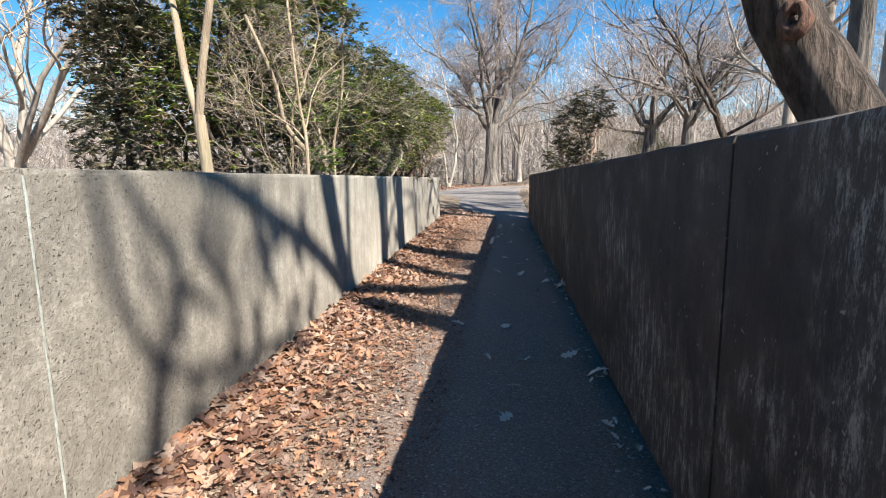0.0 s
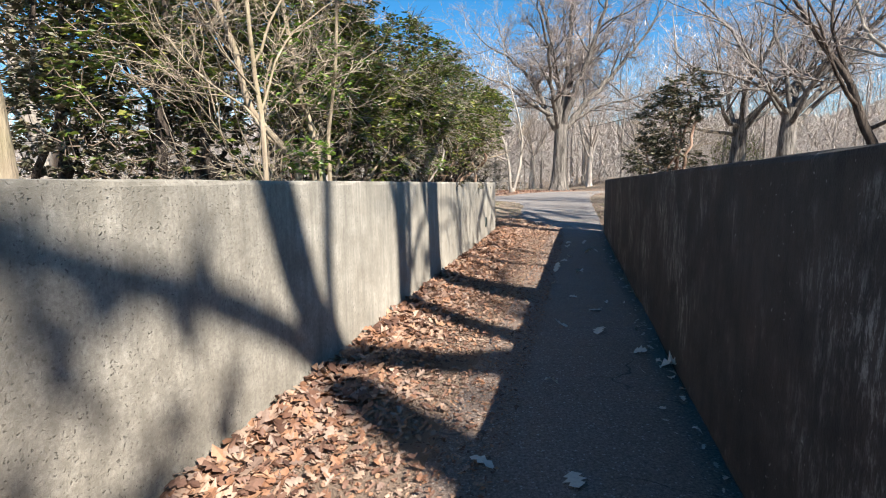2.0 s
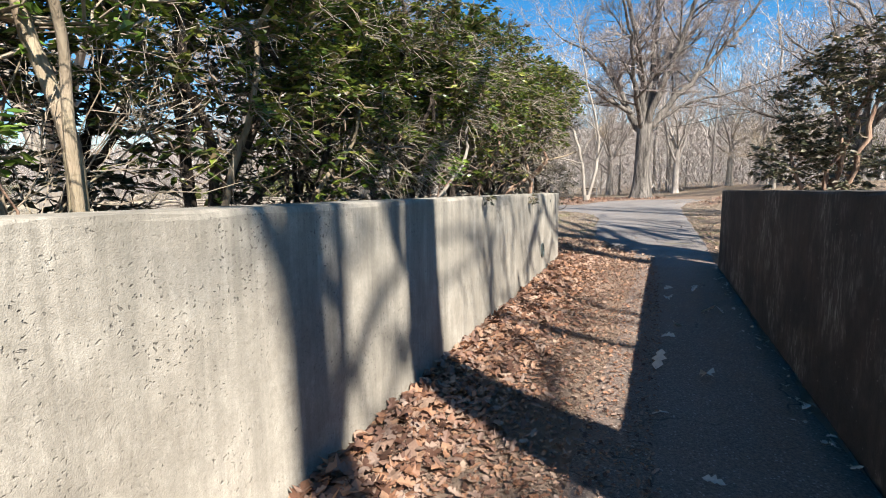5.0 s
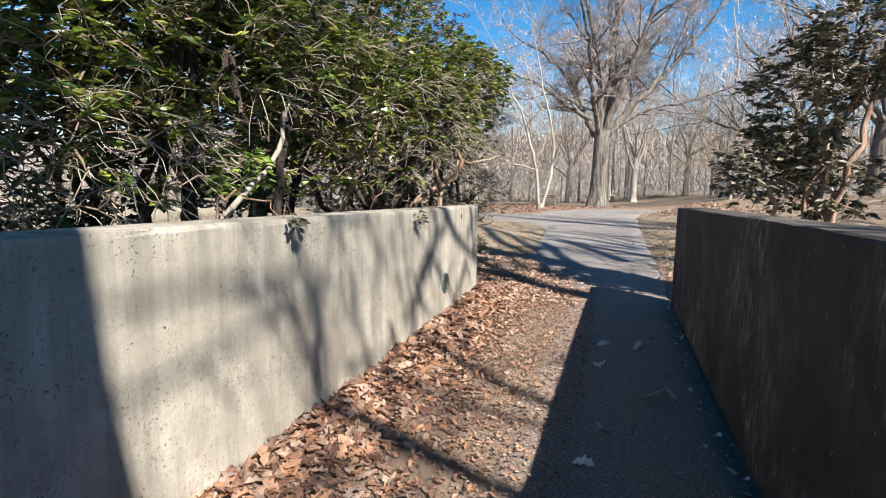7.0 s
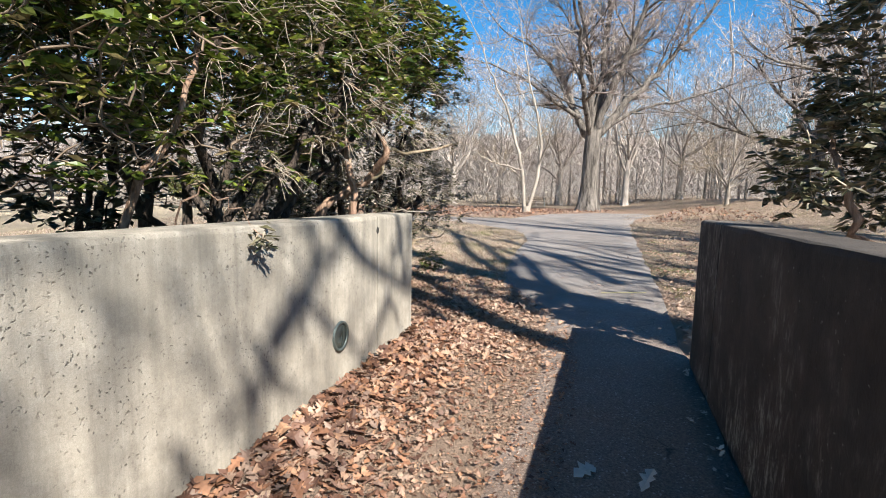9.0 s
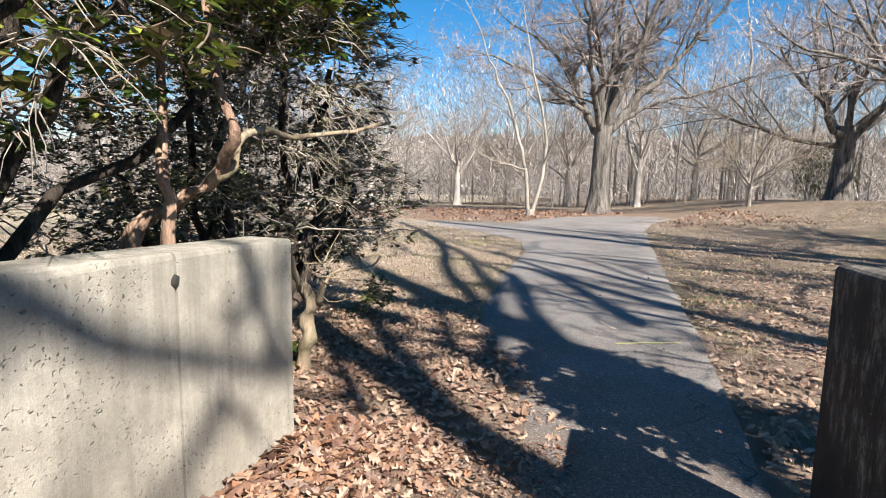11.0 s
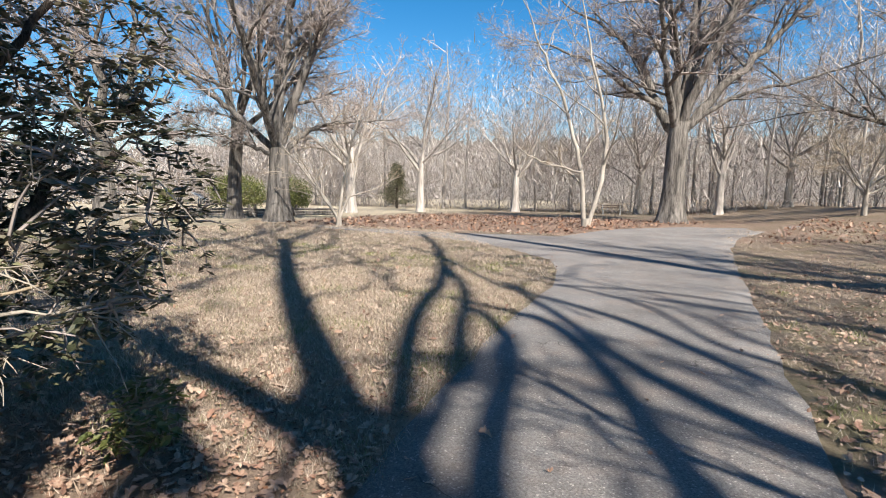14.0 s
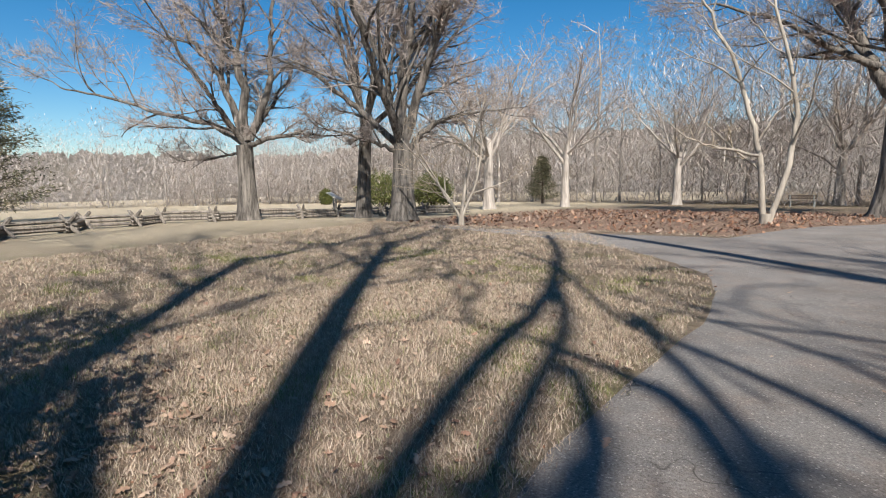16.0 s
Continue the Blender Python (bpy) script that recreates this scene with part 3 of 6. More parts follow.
def shaped_limb(root, pts, r0, r1, seed, spec=OAK, bark=None, twig=None, kids=10, reach=0.34):
    """A limb along a curve of points in the tree's own space, with side branches grown from it."""
    rng = np.random.default_rng(seed)
    p = curve_pts(pts, 22)
    p[2:-1] += rng.normal(0, 0.05, (19, 3)) * (r0 * 4 + 0.1)
    rad = np.linspace(r0, r1, 22)
    big, fine, twigs = Geo(), Geo(), []
    tube(big, p, rad, 9)
    length = float(np.linalg.norm(np.diff(p, axis=0), axis=1).sum())
    out = []
    for k in range(kids):
        i = int(21 * (0.2 + 0.8 * (k + rng.uniform(0, 0.9)) / kids))
        i = min(i, 20)
        d = turned(rng, unit(p[i + 1] - p[i]), rng.uniform(25, 58))
        grow(rng, p[i], d, length * reach * rng.uniform(0.7, 1.25), rad[i] * rng.uniform(0.4, 0.65), 1, spec, out)
    grow(rng, p[-1], unit(p[-1] - p[-3]), length * reach * 1.2, r1, 1, spec, out)
    for lev, _, q, r in out:
        if lev < spec["levels"]:
            tube(big if lev == 1 else fine, q, r, 5 if lev == 1 else 3)
        else:
            twigs.append((q, r))
    limb = part("limb", big.mesh("limb", bark or BARK_OAK), root)
    tagged(part("branchlet", fine.mesh("branchlet", twig or TWIG_GREY), limb, "fine bare branches"), kind="stuff")
    twig_part("twig_spray", twigs, rng, spec.get("spray", 5), twig or TWIG_GREY, limb)


def shaped_tree(name, at, seed, label, trunk, rads, across, limbs, spec=OAK, bark=None, twig=None, flare=0.55, reach=0.34):
    """A tree whose limbs are given as (offset across, height) profiles; across: the way that offsets run."""
    rng = np.random.default_rng(seed)
    root = thing(name, at, label, "tree")
    g = Geo()
    trunk_geo(g, [(0, 0, -0.25)] + [(a * across[0], a * across[1], z) for a, z in trunk], rads, 18, flare, rng)
    part("trunk", g.mesh("trunk", bark or BARK_OAK), root)
    for i, (r0, r1, depth, kids, prof) in enumerate(limbs):
        z0 = prof[0][1]
        pts = [(a * across[0] - across[1] * depth * (z - z0 + abs(a)) * 0.5, a * across[1] + across[0] * depth * (z - z0 + abs(a)) * 0.5, z) for a, z in prof]
        shaped_limb(root, pts, r0, r1, seed * 50 + i, spec, bark, twig, kids, reach)
    return root


def crown_limbs(seed, n, length, r, el=(30, 75), t=(0.8, 1.0)):
    rng = np.random.default_rng(seed)
    return [(rng.uniform(*t), i * 360 / n + rng.uniform(-25, 25), rng.uniform(*el), length * rng.uniform(0.75, 1.15), r * rng.uniform(0.7, 1.1)) for i in range(n)]


# the great oak past the fork
shaped_tree("oak_tree", (4.35, 47.6, gz(4.35, 47.6)), 11, "large leafless grey oak with spreading ascending limbs", [(0, 0.3), (0.02, 2.2), (0.08, 4.4), (0.1, 5.4)], (0.75, 0.62, 0.52, 0.52, 0.45), (1, 0), [
    (0.30, 0.05, 0.2, 11, [(-0.1, 4.8), (-1.1, 6.6), (-2.0, 8.6), (-3.6, 10.5), (-5.8, 12.0)]),
    (0.17, 0.04, -0.3, 9, [(-0.8, 6.2), (-2.6, 7.2), (-4.6, 8.6), (-7.4, 9.6)]),
    (0.30, 0.06, -0.2, 11, [(-0.1, 5.2), (-0.2, 8.5), (-0.8, 11.5), (-1.6, 14.5), (-2.2, 18)]),
    (0.32, 0.06, 0.1, 11, [(0.1, 5.2), (0.55, 9.2), (0.6, 12), (0.9, 15.5), (0.8, 20)]),
    (0.28, 0.06, -0.35, 11, [(0.2, 5.2), (1.4, 8.6), (2.2, 11), (3.0, 14), (3.6, 18)]),
    (0.28, 0.05, 0.25, 12, [(0.3, 4.9), (2.0, 7.0), (4.2, 9.4), (6.2, 11.6), (8.2, 14.5)]),
    (0.14, 0.03, 0.1, 8, [(0.8, 5.4), (2.8, 6.7), (5.8, 7.4), (8.8, 8.4)]),
    (0.22, 0.05, 1.2, 10, [(0, 5.0), (0.8, 7.5), (1.4, 10.5), (1.8, 14)]),
    (0.22, 0.05, -1.3, 10, [(0, 4.9), (-0.8, 7.4), (-1.4, 10.5), (-2.4, 13.5)]),
])
# pale twin-stemmed tree before it
SLIM = dict(OAK, kids=(6, 5, 4), up=(0.02, 0.05, 0.03, 0), tip=0.006)
shaped_tree("young_tree", (0.45, 38.6, gz(0.45, 38.6)), 12, "slender pale-barked twin-stemmed tree, leafless", [(0, 0.1), (0, 0.35)], (0.2, 0.17, 0.15), (1, 0), [
    (0.11, 0.02, 0.05, 8, [(-0.08, 0.1), (-0.3, 2.3), (-1.0, 4.8), (-2.1, 7.2), (-2.8, 9.0)]),
    (0.11, 0.02, 0.1, 8, [(0.1, 0.1), (0.6, 2.5), (0.55, 4.3), (-0.2, 7.2), (-0.6, 9.5)]),
    (0.055, 0.012, -0.3, 6, [(-0.28, 2.2), (-1.4, 2.5), (-2.4, 2.9), (-3.2, 3.7)]),
], SLIM, BARK_PALE, TWIG_TAN, 0.3, 0.3)
# oaks by the field
shaped_tree("oak_tree", (-11.7, 35.0, gz(-11.7, 35)), 13, "large leafless oak with a flared trunk in grass", [(0, 0.3), (0.02, 1.8), (0.05, 3.0)], (0.55, 0.45, 0.38, 0.36), (0.819, 0.574), [
    (0.2, 0.04, 0.2, 10, [(0, 2.6), (-0.4, 4.3), (-0.7, 6.0), (-1.8, 8.8), (-2.4, 12)]),
    (0.24, 0.05, -0.2, 11, [(0.05, 2.6), (0.1, 5.4), (0.5, 7.5), (0.4, 10), (0.2, 13.5)]),
    (0.15, 0.03, 0.3, 9, [(0.3, 2.8), (1.0, 3.6), (2.2, 4.1), (4.2, 4.4)]),
    (0.2, 0.04, -0.3, 10, [(0.15, 3.2), (1.2, 6.2), (1.9, 8.0), (2.6, 11)]),
    (0.15, 0.03, 0.2, 10, [(-0.2, 3.0), (-1.8, 4.5), (-3.6, 5.9), (-5.4, 6.6)]),
    (0.1, 0.02, -0.2, 8, [(-0.2, 2.7), (-1.4, 3.2), (-3.0, 3.6)]),
    (0.16, 0.04, 1.2, 9, [(0, 2.9), (0.6, 5), (1.4, 8), (2, 11)]),
    (0.16, 0.04, -1.2, 9, [(0, 2.9), (-0.6, 5), (-1.4, 8), (-2, 11)]),
])
shaped_tree("oak_tree", (-18.4, 32.6, gz(-18.4, 32.6)), 15, "tall leafless oak beside the rail fence", [(0, 0.3), (0, 1.8), (0, 3.2)], (0.48, 0.4, 0.34, 0.34), (0.819, 0.574), [
    (0.13, 0.03, 0.1, 10, [(-0.1, 3.3), (-1.6, 4.2), (-3.6, 4.6), (-5.8, 5.3), (-8.0, 5.8)]),
    (0.18, 0.04, 0.3, 10, [(0, 3.4), (-1.1, 6.2), (-2.6, 8.0), (-3.4, 10)]),
    (0.22, 0.05, -0.2, 10, [(0, 3.4), (0.1, 6.3), (-0.4, 8.0), (-0.8, 11.5)]),
    (0.18, 0.04, 0.1, 10, [(0.2, 3.4), (1.1, 5.8), (1.3, 8.0), (1.6, 11)]),
    (0.12, 0.03, -0.2, 9, [(0.2, 3.2), (2.0, 3.6), (4.0, 3.5)]),
    (0.15, 0.03, 1.2, 9, [(0, 3.2), (0.7, 5), (1.6, 7.5)]),
    (0.15, 0.03, -1.2, 9, [(0, 3.2), (-0.7, 5), (-1.6, 7.5)]),
    (0.07, 0.02, 0.3, 7, [(-0.1, 2.9), (-1.5, 2.7), (-3.0, 2.6)]),
])
bare_tree("oak_tree", (-14.8, 36.0, gz(-14.8, 36)), 14, "leafless oak with a leaning trunk by the rail fence", [(0, 0, 0.3), (0.1, 0, 2), (0.35, 0, 4.5)], (0.4, 0.32, 0.28, 0.25), crown_limbs(4, 7, 8, 0.15, (35, 75)), dict(OAK, kids=(8, 6, 6)))
bare_tree("young_tree", (-8.3, 34.0, gz(-8.3, 34)), 16, "small multi-stemmed leafless tree in grass", [(0, 0, 0.1), (0, 0, 0.35)], (0.13, 0.1, 0.09),
          [(0.6, 280, 66, 3.6, 0.06), (0.7, 90, 70, 3.8, 0.06), (0.7, 10, 78, 4.2, 0.07), (0.6, 200, 60, 3, 0.05)], dict(OAK, kids=(6, 5, 4), tip=0.005), BARK_PALE, TWIG_TAN, flare=0.2)
# oaks on the rise
bare_tree("oak_tree", (20.6, 53.5, gz(20.6, 53.5)), 17, "broad leafless oak on the grassy rise", [(0, 0, 0.3), (0, 0, 2.5), (0.1, 0, 5)], (0.8, 0.66, 0.58, 0.56), crown_limbs(7, 9, 12, 0.24, (15, 70), (0.75, 1.0)), dict(OAK, kids=(9, 7, 6)))
bare_tree("oak_tree", (21.2, 46.5, gz(21.2, 46.5)), 18, "dark-trunked leafless oak on the grassy rise", [(0, 0, 0.3), (0.05, 0, 2.5), (0.2, 0, 5)], (0.75, 0.62, 0.55, 0.5), crown_limbs(8, 9, 12, 0.25, (15, 70), (0.75, 1.0)), dict(OAK, kids=(9, 7, 6)))
bare_tree("young_tree", (12.8, 46.8, gz(12.8, 46.8)), 19, "small spreading leafless tree in the grass", [(0, 0, 0.2), (0, 0, 1.2)], (0.15, 0.12, 0.1), crown_limbs(9, 8, 4.2, 0.06, (15, 60), (0.8, 1.0)), dict(OAK, kids=(7, 6, 5)), BARK_PALE, TWIG_TAN, flare=0.2)


def limb_through(root, points, r0, r1, bark):
    """A limb along a curve through points in the world, as a part of the tree."""
    g = Geo()
    p = curve_pts(points, 18) - np.array(root.matrix_basis.translation)
    tube(g, p, np.linspace(r0, r1, 18), 8)
    part("limb", g.mesh("limb", bark), root)


def up_sun(p, h):
    return tuple(np.array(p) + np.array(SHADE) * h)


SIMPLE = dict(OAK, kids=(6, 5, 4), levels=3, tip=0.011, spray=1)
# leaning oak just behind the shaded wall
lean = bare_tree("oak_tree", (4.45, 5.1, 0), 21, "dark furrowed oak leaning over the concrete wall", [(0, 0, 0.3), (-0.3, 0.25, 1.6), (-0.69, 0.5, 2.5), (-1.0, 0.65, 3.2), (-1.6, 0.75, 5.4), (-1.8, 0.86, 7.5)], (0.55, 0.45, 0.4, 0.38, 0.34, 0.24, 0.14),
                 [(0.9, 60, 50, 5, 0.09), (1.0, 330, 66, 5, 0.1), (1.0, 250, 55, 5, 0.09), (1.0, 120, 55, 5, 0.09)], SIMPLE, BARK_DARK, flare=0.4)
g = Geo()
a = np.linspace(0, 2 * np.pi, 14, endpoint=False)
rk = np.random.default_rng(5)
rows = [(0.15, -0.06), (0.13, 0.05), (0.09, 0.085), (0.055, 0.06), (0.035, -0.03)]
to = Vector((-0.72, -0.69, 0.1)).to_track_quat("Z", "Y").to_matrix()
v = [np.array(to @ Vector((r * math.cos(q) * rk.uniform(0.8, 1.2), 1.4 * r * math.sin(q) * rk.uniform(0.85, 1.15), z * rk.uniform(0.7, 1.3)))) + np.array((-1.06, 0.25, 2.85)) for r, z in rows for q in a]
i0, j0 = np.arange(4)[:, None] * 14, np.arange(14)
g.add(v, np.stack([i0 + j0, i0 + (j0 + 1) % 14, i0 + 14 + (j0 + 1) % 14, i0 + 14 + j0], -1).reshape(-1, 4))
part("knot", g.mesh("knot", BARK_RUST), lean, "broken reddish knot")
# unseen trees added south-east, limbs set up-sun to shade wall, path and grass
shade_a = bare_tree("oak_tree", (9.6, -4.6, 0), 22, "unseen tall leafless oak placed to shade the sunny wall", [(0, 0, 0.3), (0, 0, 4), (-0.3, 0.2, 8), (-0.6, 0.3, 13)], (0.5, 0.4, 0.34, 0.3, 0.2),
                    [(0.9, 60, 45, 6, 0.13)], SIMPLE, BARK_DARK)
limb_through(shade_a, [(9.3, -4.4, 8.6), up_sun((1.5, 6.3, 0), 10.3), up_sun((0.1, 6.45, 0), 10.8), up_sun((-1.16, 5.99, 0.14), 11), up_sun((-1.27, 5.01, 0.78), 11), up_sun((-1.35, 4.28, 1.08), 11.2), up_sun((-1.42, 3.7, 1.35), 11.4), up_sun((-1.5, 2.4, 1.9), 11.6)], 0.13, 0.09, BARK_DARK)
rs = np.random.default_rng(222)
# random limbs hung up-sun to mottle the sunny wall with shade
for k in range(26):
    w = np.array((-1.3, rs.uniform(2.0, 5.2), rs.uniform(-0.2, 1.5)))
    d = np.array((0, rs.uniform(-0.5, 0.5), rs.uniform(-0.6, 0.6)))
    limb_through(shade_a, [up_sun(w + d * q, 11.2 + 0.6 * q + rs.uniform(0, 1.5)) for q in (0, 0.5, 1)], rs.uniform(0.03, 0.09), 0.02, BARK_DARK)
limb_through(shade_a, [(9.3, -4.3, 9.5), up_sun((1.6, 5.7, 0), 10.5), up_sun((0.18, 6.25, 0), 11), up_sun((-1.12, 6.37, 0.0), 11), up_sun((-1.16, 5.97, 0.5), 11), up_sun((-1.18, 5.76, 0.96), 11), up_sun((-1.2, 5.58, 1.43), 11), up_sun((-1.3, 5.0, 2.9), 11.4)], 0.23, 0.21, BARK_DARK)
limb_through(shade_a, [up_sun((-1.12, 6.4, 0.0), 11), up_sun((-1.13, 6.28, 0.61), 11), up_sun((-1.12, 6.31, 1.38), 11), up_sun((-1.1, 6.4, 2.8), 11.4)], 0.075, 0.055, BARK_DARK)
limb_through(shade_a, [up_sun((-1.35, 4.6, 0.0), 11.2), up_sun((-1.5, 3.0, 0.3), 11.2), up_sun((-1.56, 2.52, 0.8), 11.3), up_sun((-1.57, 2.4, 1.5), 11.4), up_sun((-1.6, 2.2, 2.6), 11.6)], 0.05, 0.035, BARK_DARK)
limb_through(shade_a, [up_sun((-1.54, 2.6, 0.0), 11.2), up_sun((-1.52, 2.75, 0.5), 11.3), up_sun((-1.5, 2.95, 0.9), 11.3), up_sun((-1.56, 2.5, 1.6), 11.4)], 0.07, 0.04, BARK_DARK)
slim = bare_tree("oak_tree", (6.5, 0.8, 0), 23, "slim unseen leafless oak placed for dappled shade on the sunny wall", [(0, 0, 0.3), (-0.1, 0.05, 4), (-0.5, 0.3, 9), (-0.8, 0.4, 13)], (0.28, 0.22, 0.18, 0.15, 0.1),
          crown_limbs(23, 5, 4.5, 0.07, (30, 65), (0.7, 1.0)), SIMPLE, BARK_DARK)
for wpts, r0, r1, hh in (
        ([(-0.81, 9.13, 1.9), (-0.81, 9.1, 1.08), (-0.78, 9.35, 0.75), (-0.8, 9.18, 0.2)], 0.09, 0.06, 9.5),
        ([(-0.85, 8.7, 1.75), (-0.81, 9.1, 1.08)], 0.04, 0.05, 9.7),
        ([(-0.77, 9.6, 1.7), (-0.78, 9.35, 0.69)], 0.05, 0.06, 9.6),
        ([(-0.88, 8.5, 0.35), (-0.84, 8.8, 0.75), (-0.8, 9.2, 0.9)], 0.05, 0.03, 9.5),
        ([(-0.72, 9.8, 1.04), (-0.65, 10.5, 1.02), (-0.54, 11.5, 0.86)], 0.026, 0.016, 9.8),
        ([(-0.72, 9.8, 0.66), (-0.65, 10.5, 0.7), (-0.52, 11.7, 0.8)], 0.026, 0.016, 10)):
    limb_through(slim, [up_sun(p, hh + 0.2 * k) for k, p in enumerate(wpts)], r0, r1, BARK_DARK)
for i, (x, y, h, r) in enumerate([(7.2, 9.5, 20, 0.2), (9.1, 10.0, 22, 0.24), (19.2, 13.4, 14, 0.45)]):
    bend = [(0, 0, 0.3), (0, 0, 9), (0, 0.1, 11.4), (0, 0.75, 15.5), (0.1, 1.36, 18.4), (0.6, 1.7, 22)] if i == 1 else [(0, 0, 0.3), (0, 0, h * 0.5), (0.2, 0.1, h)]
    near = bare_tree("oak_tree", (x, y, gz(x, y)), 30 + i, "tall leafless oak beside the path", bend, (r * 1.2, r, r * 0.85, r * 0.7), crown_limbs(40 + i, 7, 9, r * 0.42, (30, 78), (0.78, 1.0)), SIMPLE, BARK_OAK)
    if i == 0:
        for wpts, r0, r1 in (
                ([(-0.3, 13.6, 1.6), (-0.23, 14.27, 1.04), (-0.2, 14.53, 0.86), (-0.09, 15.55, 0.42)], 0.1, 0.05),
                ([(-0.31, 13.4, 0.85), (-0.27, 13.94, 0.48), (-0.2, 14.58, 0.0)], 0.05, 0.03),
                ([(-0.32, 13.2, 0.6), (-0.28, 13.8, 0.92), (-0.24, 14.21, 1.06)], 0.06, 0.03),
                ([(-0.14, 15.1, 1.5), (-0.11, 15.33, 0.82), (-0.08, 15.63, 0.4)], 0.06, 0.04),
                ([(-0.4, 12.8, 0.2), (-0.3, 13.6, 0.7), (-0.29, 13.75, 1.2)], 0.03, 0.05)):
            limb_through(near, [up_sun(p, 11 + 0.2 * k) for k, p in enumerate(wpts)], r0, r1, BARK_OAK)
shade_b = bare_tree("oak_tree", (15.5, 8.5, 0), 35, "unseen leafless oak placed to shade path and grass", [(0, 0, 0.3), (-0.6, 0.3, 3), (-1.5, 0.8, 6.5), (-2.7, 1.5, 10.5)], (0.5, 0.42, 0.36, 0.3, 0.2), [(1.0, 120, 60, 6, 0.12), (1.0, 40, 70, 6, 0.12)], SIMPLE, BARK_OAK)
for gpts, r0, r1, hh in (
        ([(4.2, 18.4), (3.13, 19.65), (2.5, 20.31), (1.92, 21.14), (1.3, 22.4), (0.08, 24.63)], 0.15, 0.06, 10.5),
        ([(4.9, 20.2), (3.84, 21.05), (3.32, 21.45), (2.74, 22.12), (2.13, 23.7), (0.68, 24.9)], 0.1, 0.04, 11),
        ([(2.7, 15.4), (2.0, 16.7), (1.6, 17.6), (1.38, 18.3), (1.15, 19.3), (1.0, 20.6), (0.75, 21.6), (0.2, 22.6)], 0.19, 0.09, 12),
        ([(2.0, 17.2), (1.05, 18.5), (0.55, 19.3), (0.29, 19.98), (-0.2, 21.3), (-0.6, 22.8), (-0.85, 24.2), (-1.73, 26.85), (-2.9, 29.6), (-4.2, 32.0)], 0.17, 0.1, 15),
        ([(0.7, 20.1), (0.45, 20.95), (0.23, 21.7), (-0.37, 23.9), (-1.56, 26.3), (-2.0, 27.4), (-3.4, 28.6)], 0.15, 0.07, 16),
        ([(3.0, 21.0), (2.2, 22.3), (1.7, 22.9), (0.68, 23.8), (0.0, 24.4), (-1.96, 27.4)], 0.1, 0.05, 12),
        ([(2.4, 18.8), (2.15, 19.5), (1.95, 20.25), (1.6, 21.3), (1.07, 22.3), (0.3, 22.8), (-0.68, 23.2), (-1.75, 23.3)], 0.17, 0.05, 12),
        ([(1.2, 16.6), (0.9, 17.3), (0.85, 18.4), (0.75, 19.4), (0.5, 21.0)], 0.14, 0.06, 12),
        ([(4.0, 24.0), (2.36, 24.68), (0.99, 24.73), (-0.6, 25.6)], 0.06, 0.03, 12.5),
        ([(2.84, 17.86), (2.72, 18.72), (1.97, 18.84), (1.71, 20.22)], 0.045, 0.02, 11),
        ([(-0.6, 23.2), (-1.2, 25.5), (-1.2, 27.8)], 0.06, 0.015, 12.3),
        ([(-1.3, 21.2), (-2.08, 22.5), (-1.75, 23.3), (-2.6, 25.6)], 0.05, 0.02, 12),
        ([(9.0, 25.6), (6.0, 26.66), (4.1, 26.95), (1.89, 28.94), (-1.28, 31.6), (-3.5, 33.2)], 0.28, 0.15, 13),
        ([(8.2, 20.2), (5.9, 21.6), (3.9, 23.6)], 0.07, 0.03, 12)):
    limb_through(shade_b, [up_sun((x, y, 0), hh + 0.3 * k) for k, (x, y) in enumerate(gpts)], r0, r1, BARK_OAK)
rs = np.random.default_rng(333)
for k in range(12):
    w = np.array((rs.uniform(0.5, 4.5), rs.uniform(17.5, 25), 0.0))
    d = np.array((rs.uniform(-1.6, 0.6), rs.uniform(0.2, 1.8), 0))
    limb_through(shade_b, [up_sun(w + d * q + rs.normal(0, 0.08, 3), 11 + 1.2 * q) for q in (0, 0.35, 0.7, 1)], rs.uniform(0.015, 0.04), 0.008, BARK_OAK)
rs = np.random.default_rng(444)
# high loose limbs, added for soft shade over path and grass
for k in range(46):
    w = np.array((rs.uniform(-6.5, 2.2), rs.uniform(19.0, 28.0), 0.0))
    d = np.array((rs.uniform(-2.2, 1.0), rs.uniform(-0.3, 2.4), 0))
    limb_through(shade_b, [up_sun(w + d * q + rs.normal(0, 0.15, 3), 17 + 1.5 * q) for q in (0, 0.35, 0.7, 1)], rs.uniform(0.03, 0.085), 0.02, BARK_OAK)
for gpts, r0, r1 in (([(0.9, 15.9), (0.3, 16.9), (-0.3, 17.9), (-0.9, 19.0)], 0.12, 0.09), ([(0.2, 16.0), (-0.3, 16.8), (-0.9, 17.6)], 0.09, 0.05), ([(1.0, 16.9), (0.5, 17.6), (0.2, 18.6), (-0.4, 19.6)], 0.1, 0.05),
                     ([(0.2, 18.9), (-0.8, 19.4), (-1.8, 19.8), (-2.8, 20.3)], 0.17, 0.14), ([(-0.2, 18.3), (-1.2, 18.9), (-2.2, 19.5), (-3.4, 20.4)], 0.2, 0.16),):
    limb_through(shade_b, [up_sun((x, y, 0), 12) for x, y in gpts], r0, r1, BARK_OAK)
shade_c = bare_tree("oak_tree", (8.4, 3.4, 0), 36, "unseen leafless oak placed for dappled shade on the sunny wall", [(0, 0, 0.3), (0, 0, 3), (-0.2, 0.2, 5.5), (-0.3, 0.3, 7.5)], (0.34, 0.28, 0.24, 0.2, 0.15), [(1.0, 120, 60, 5, 0.1), (1.0, 200, 60, 5, 0.1)], SIMPLE, BARK_DARK)
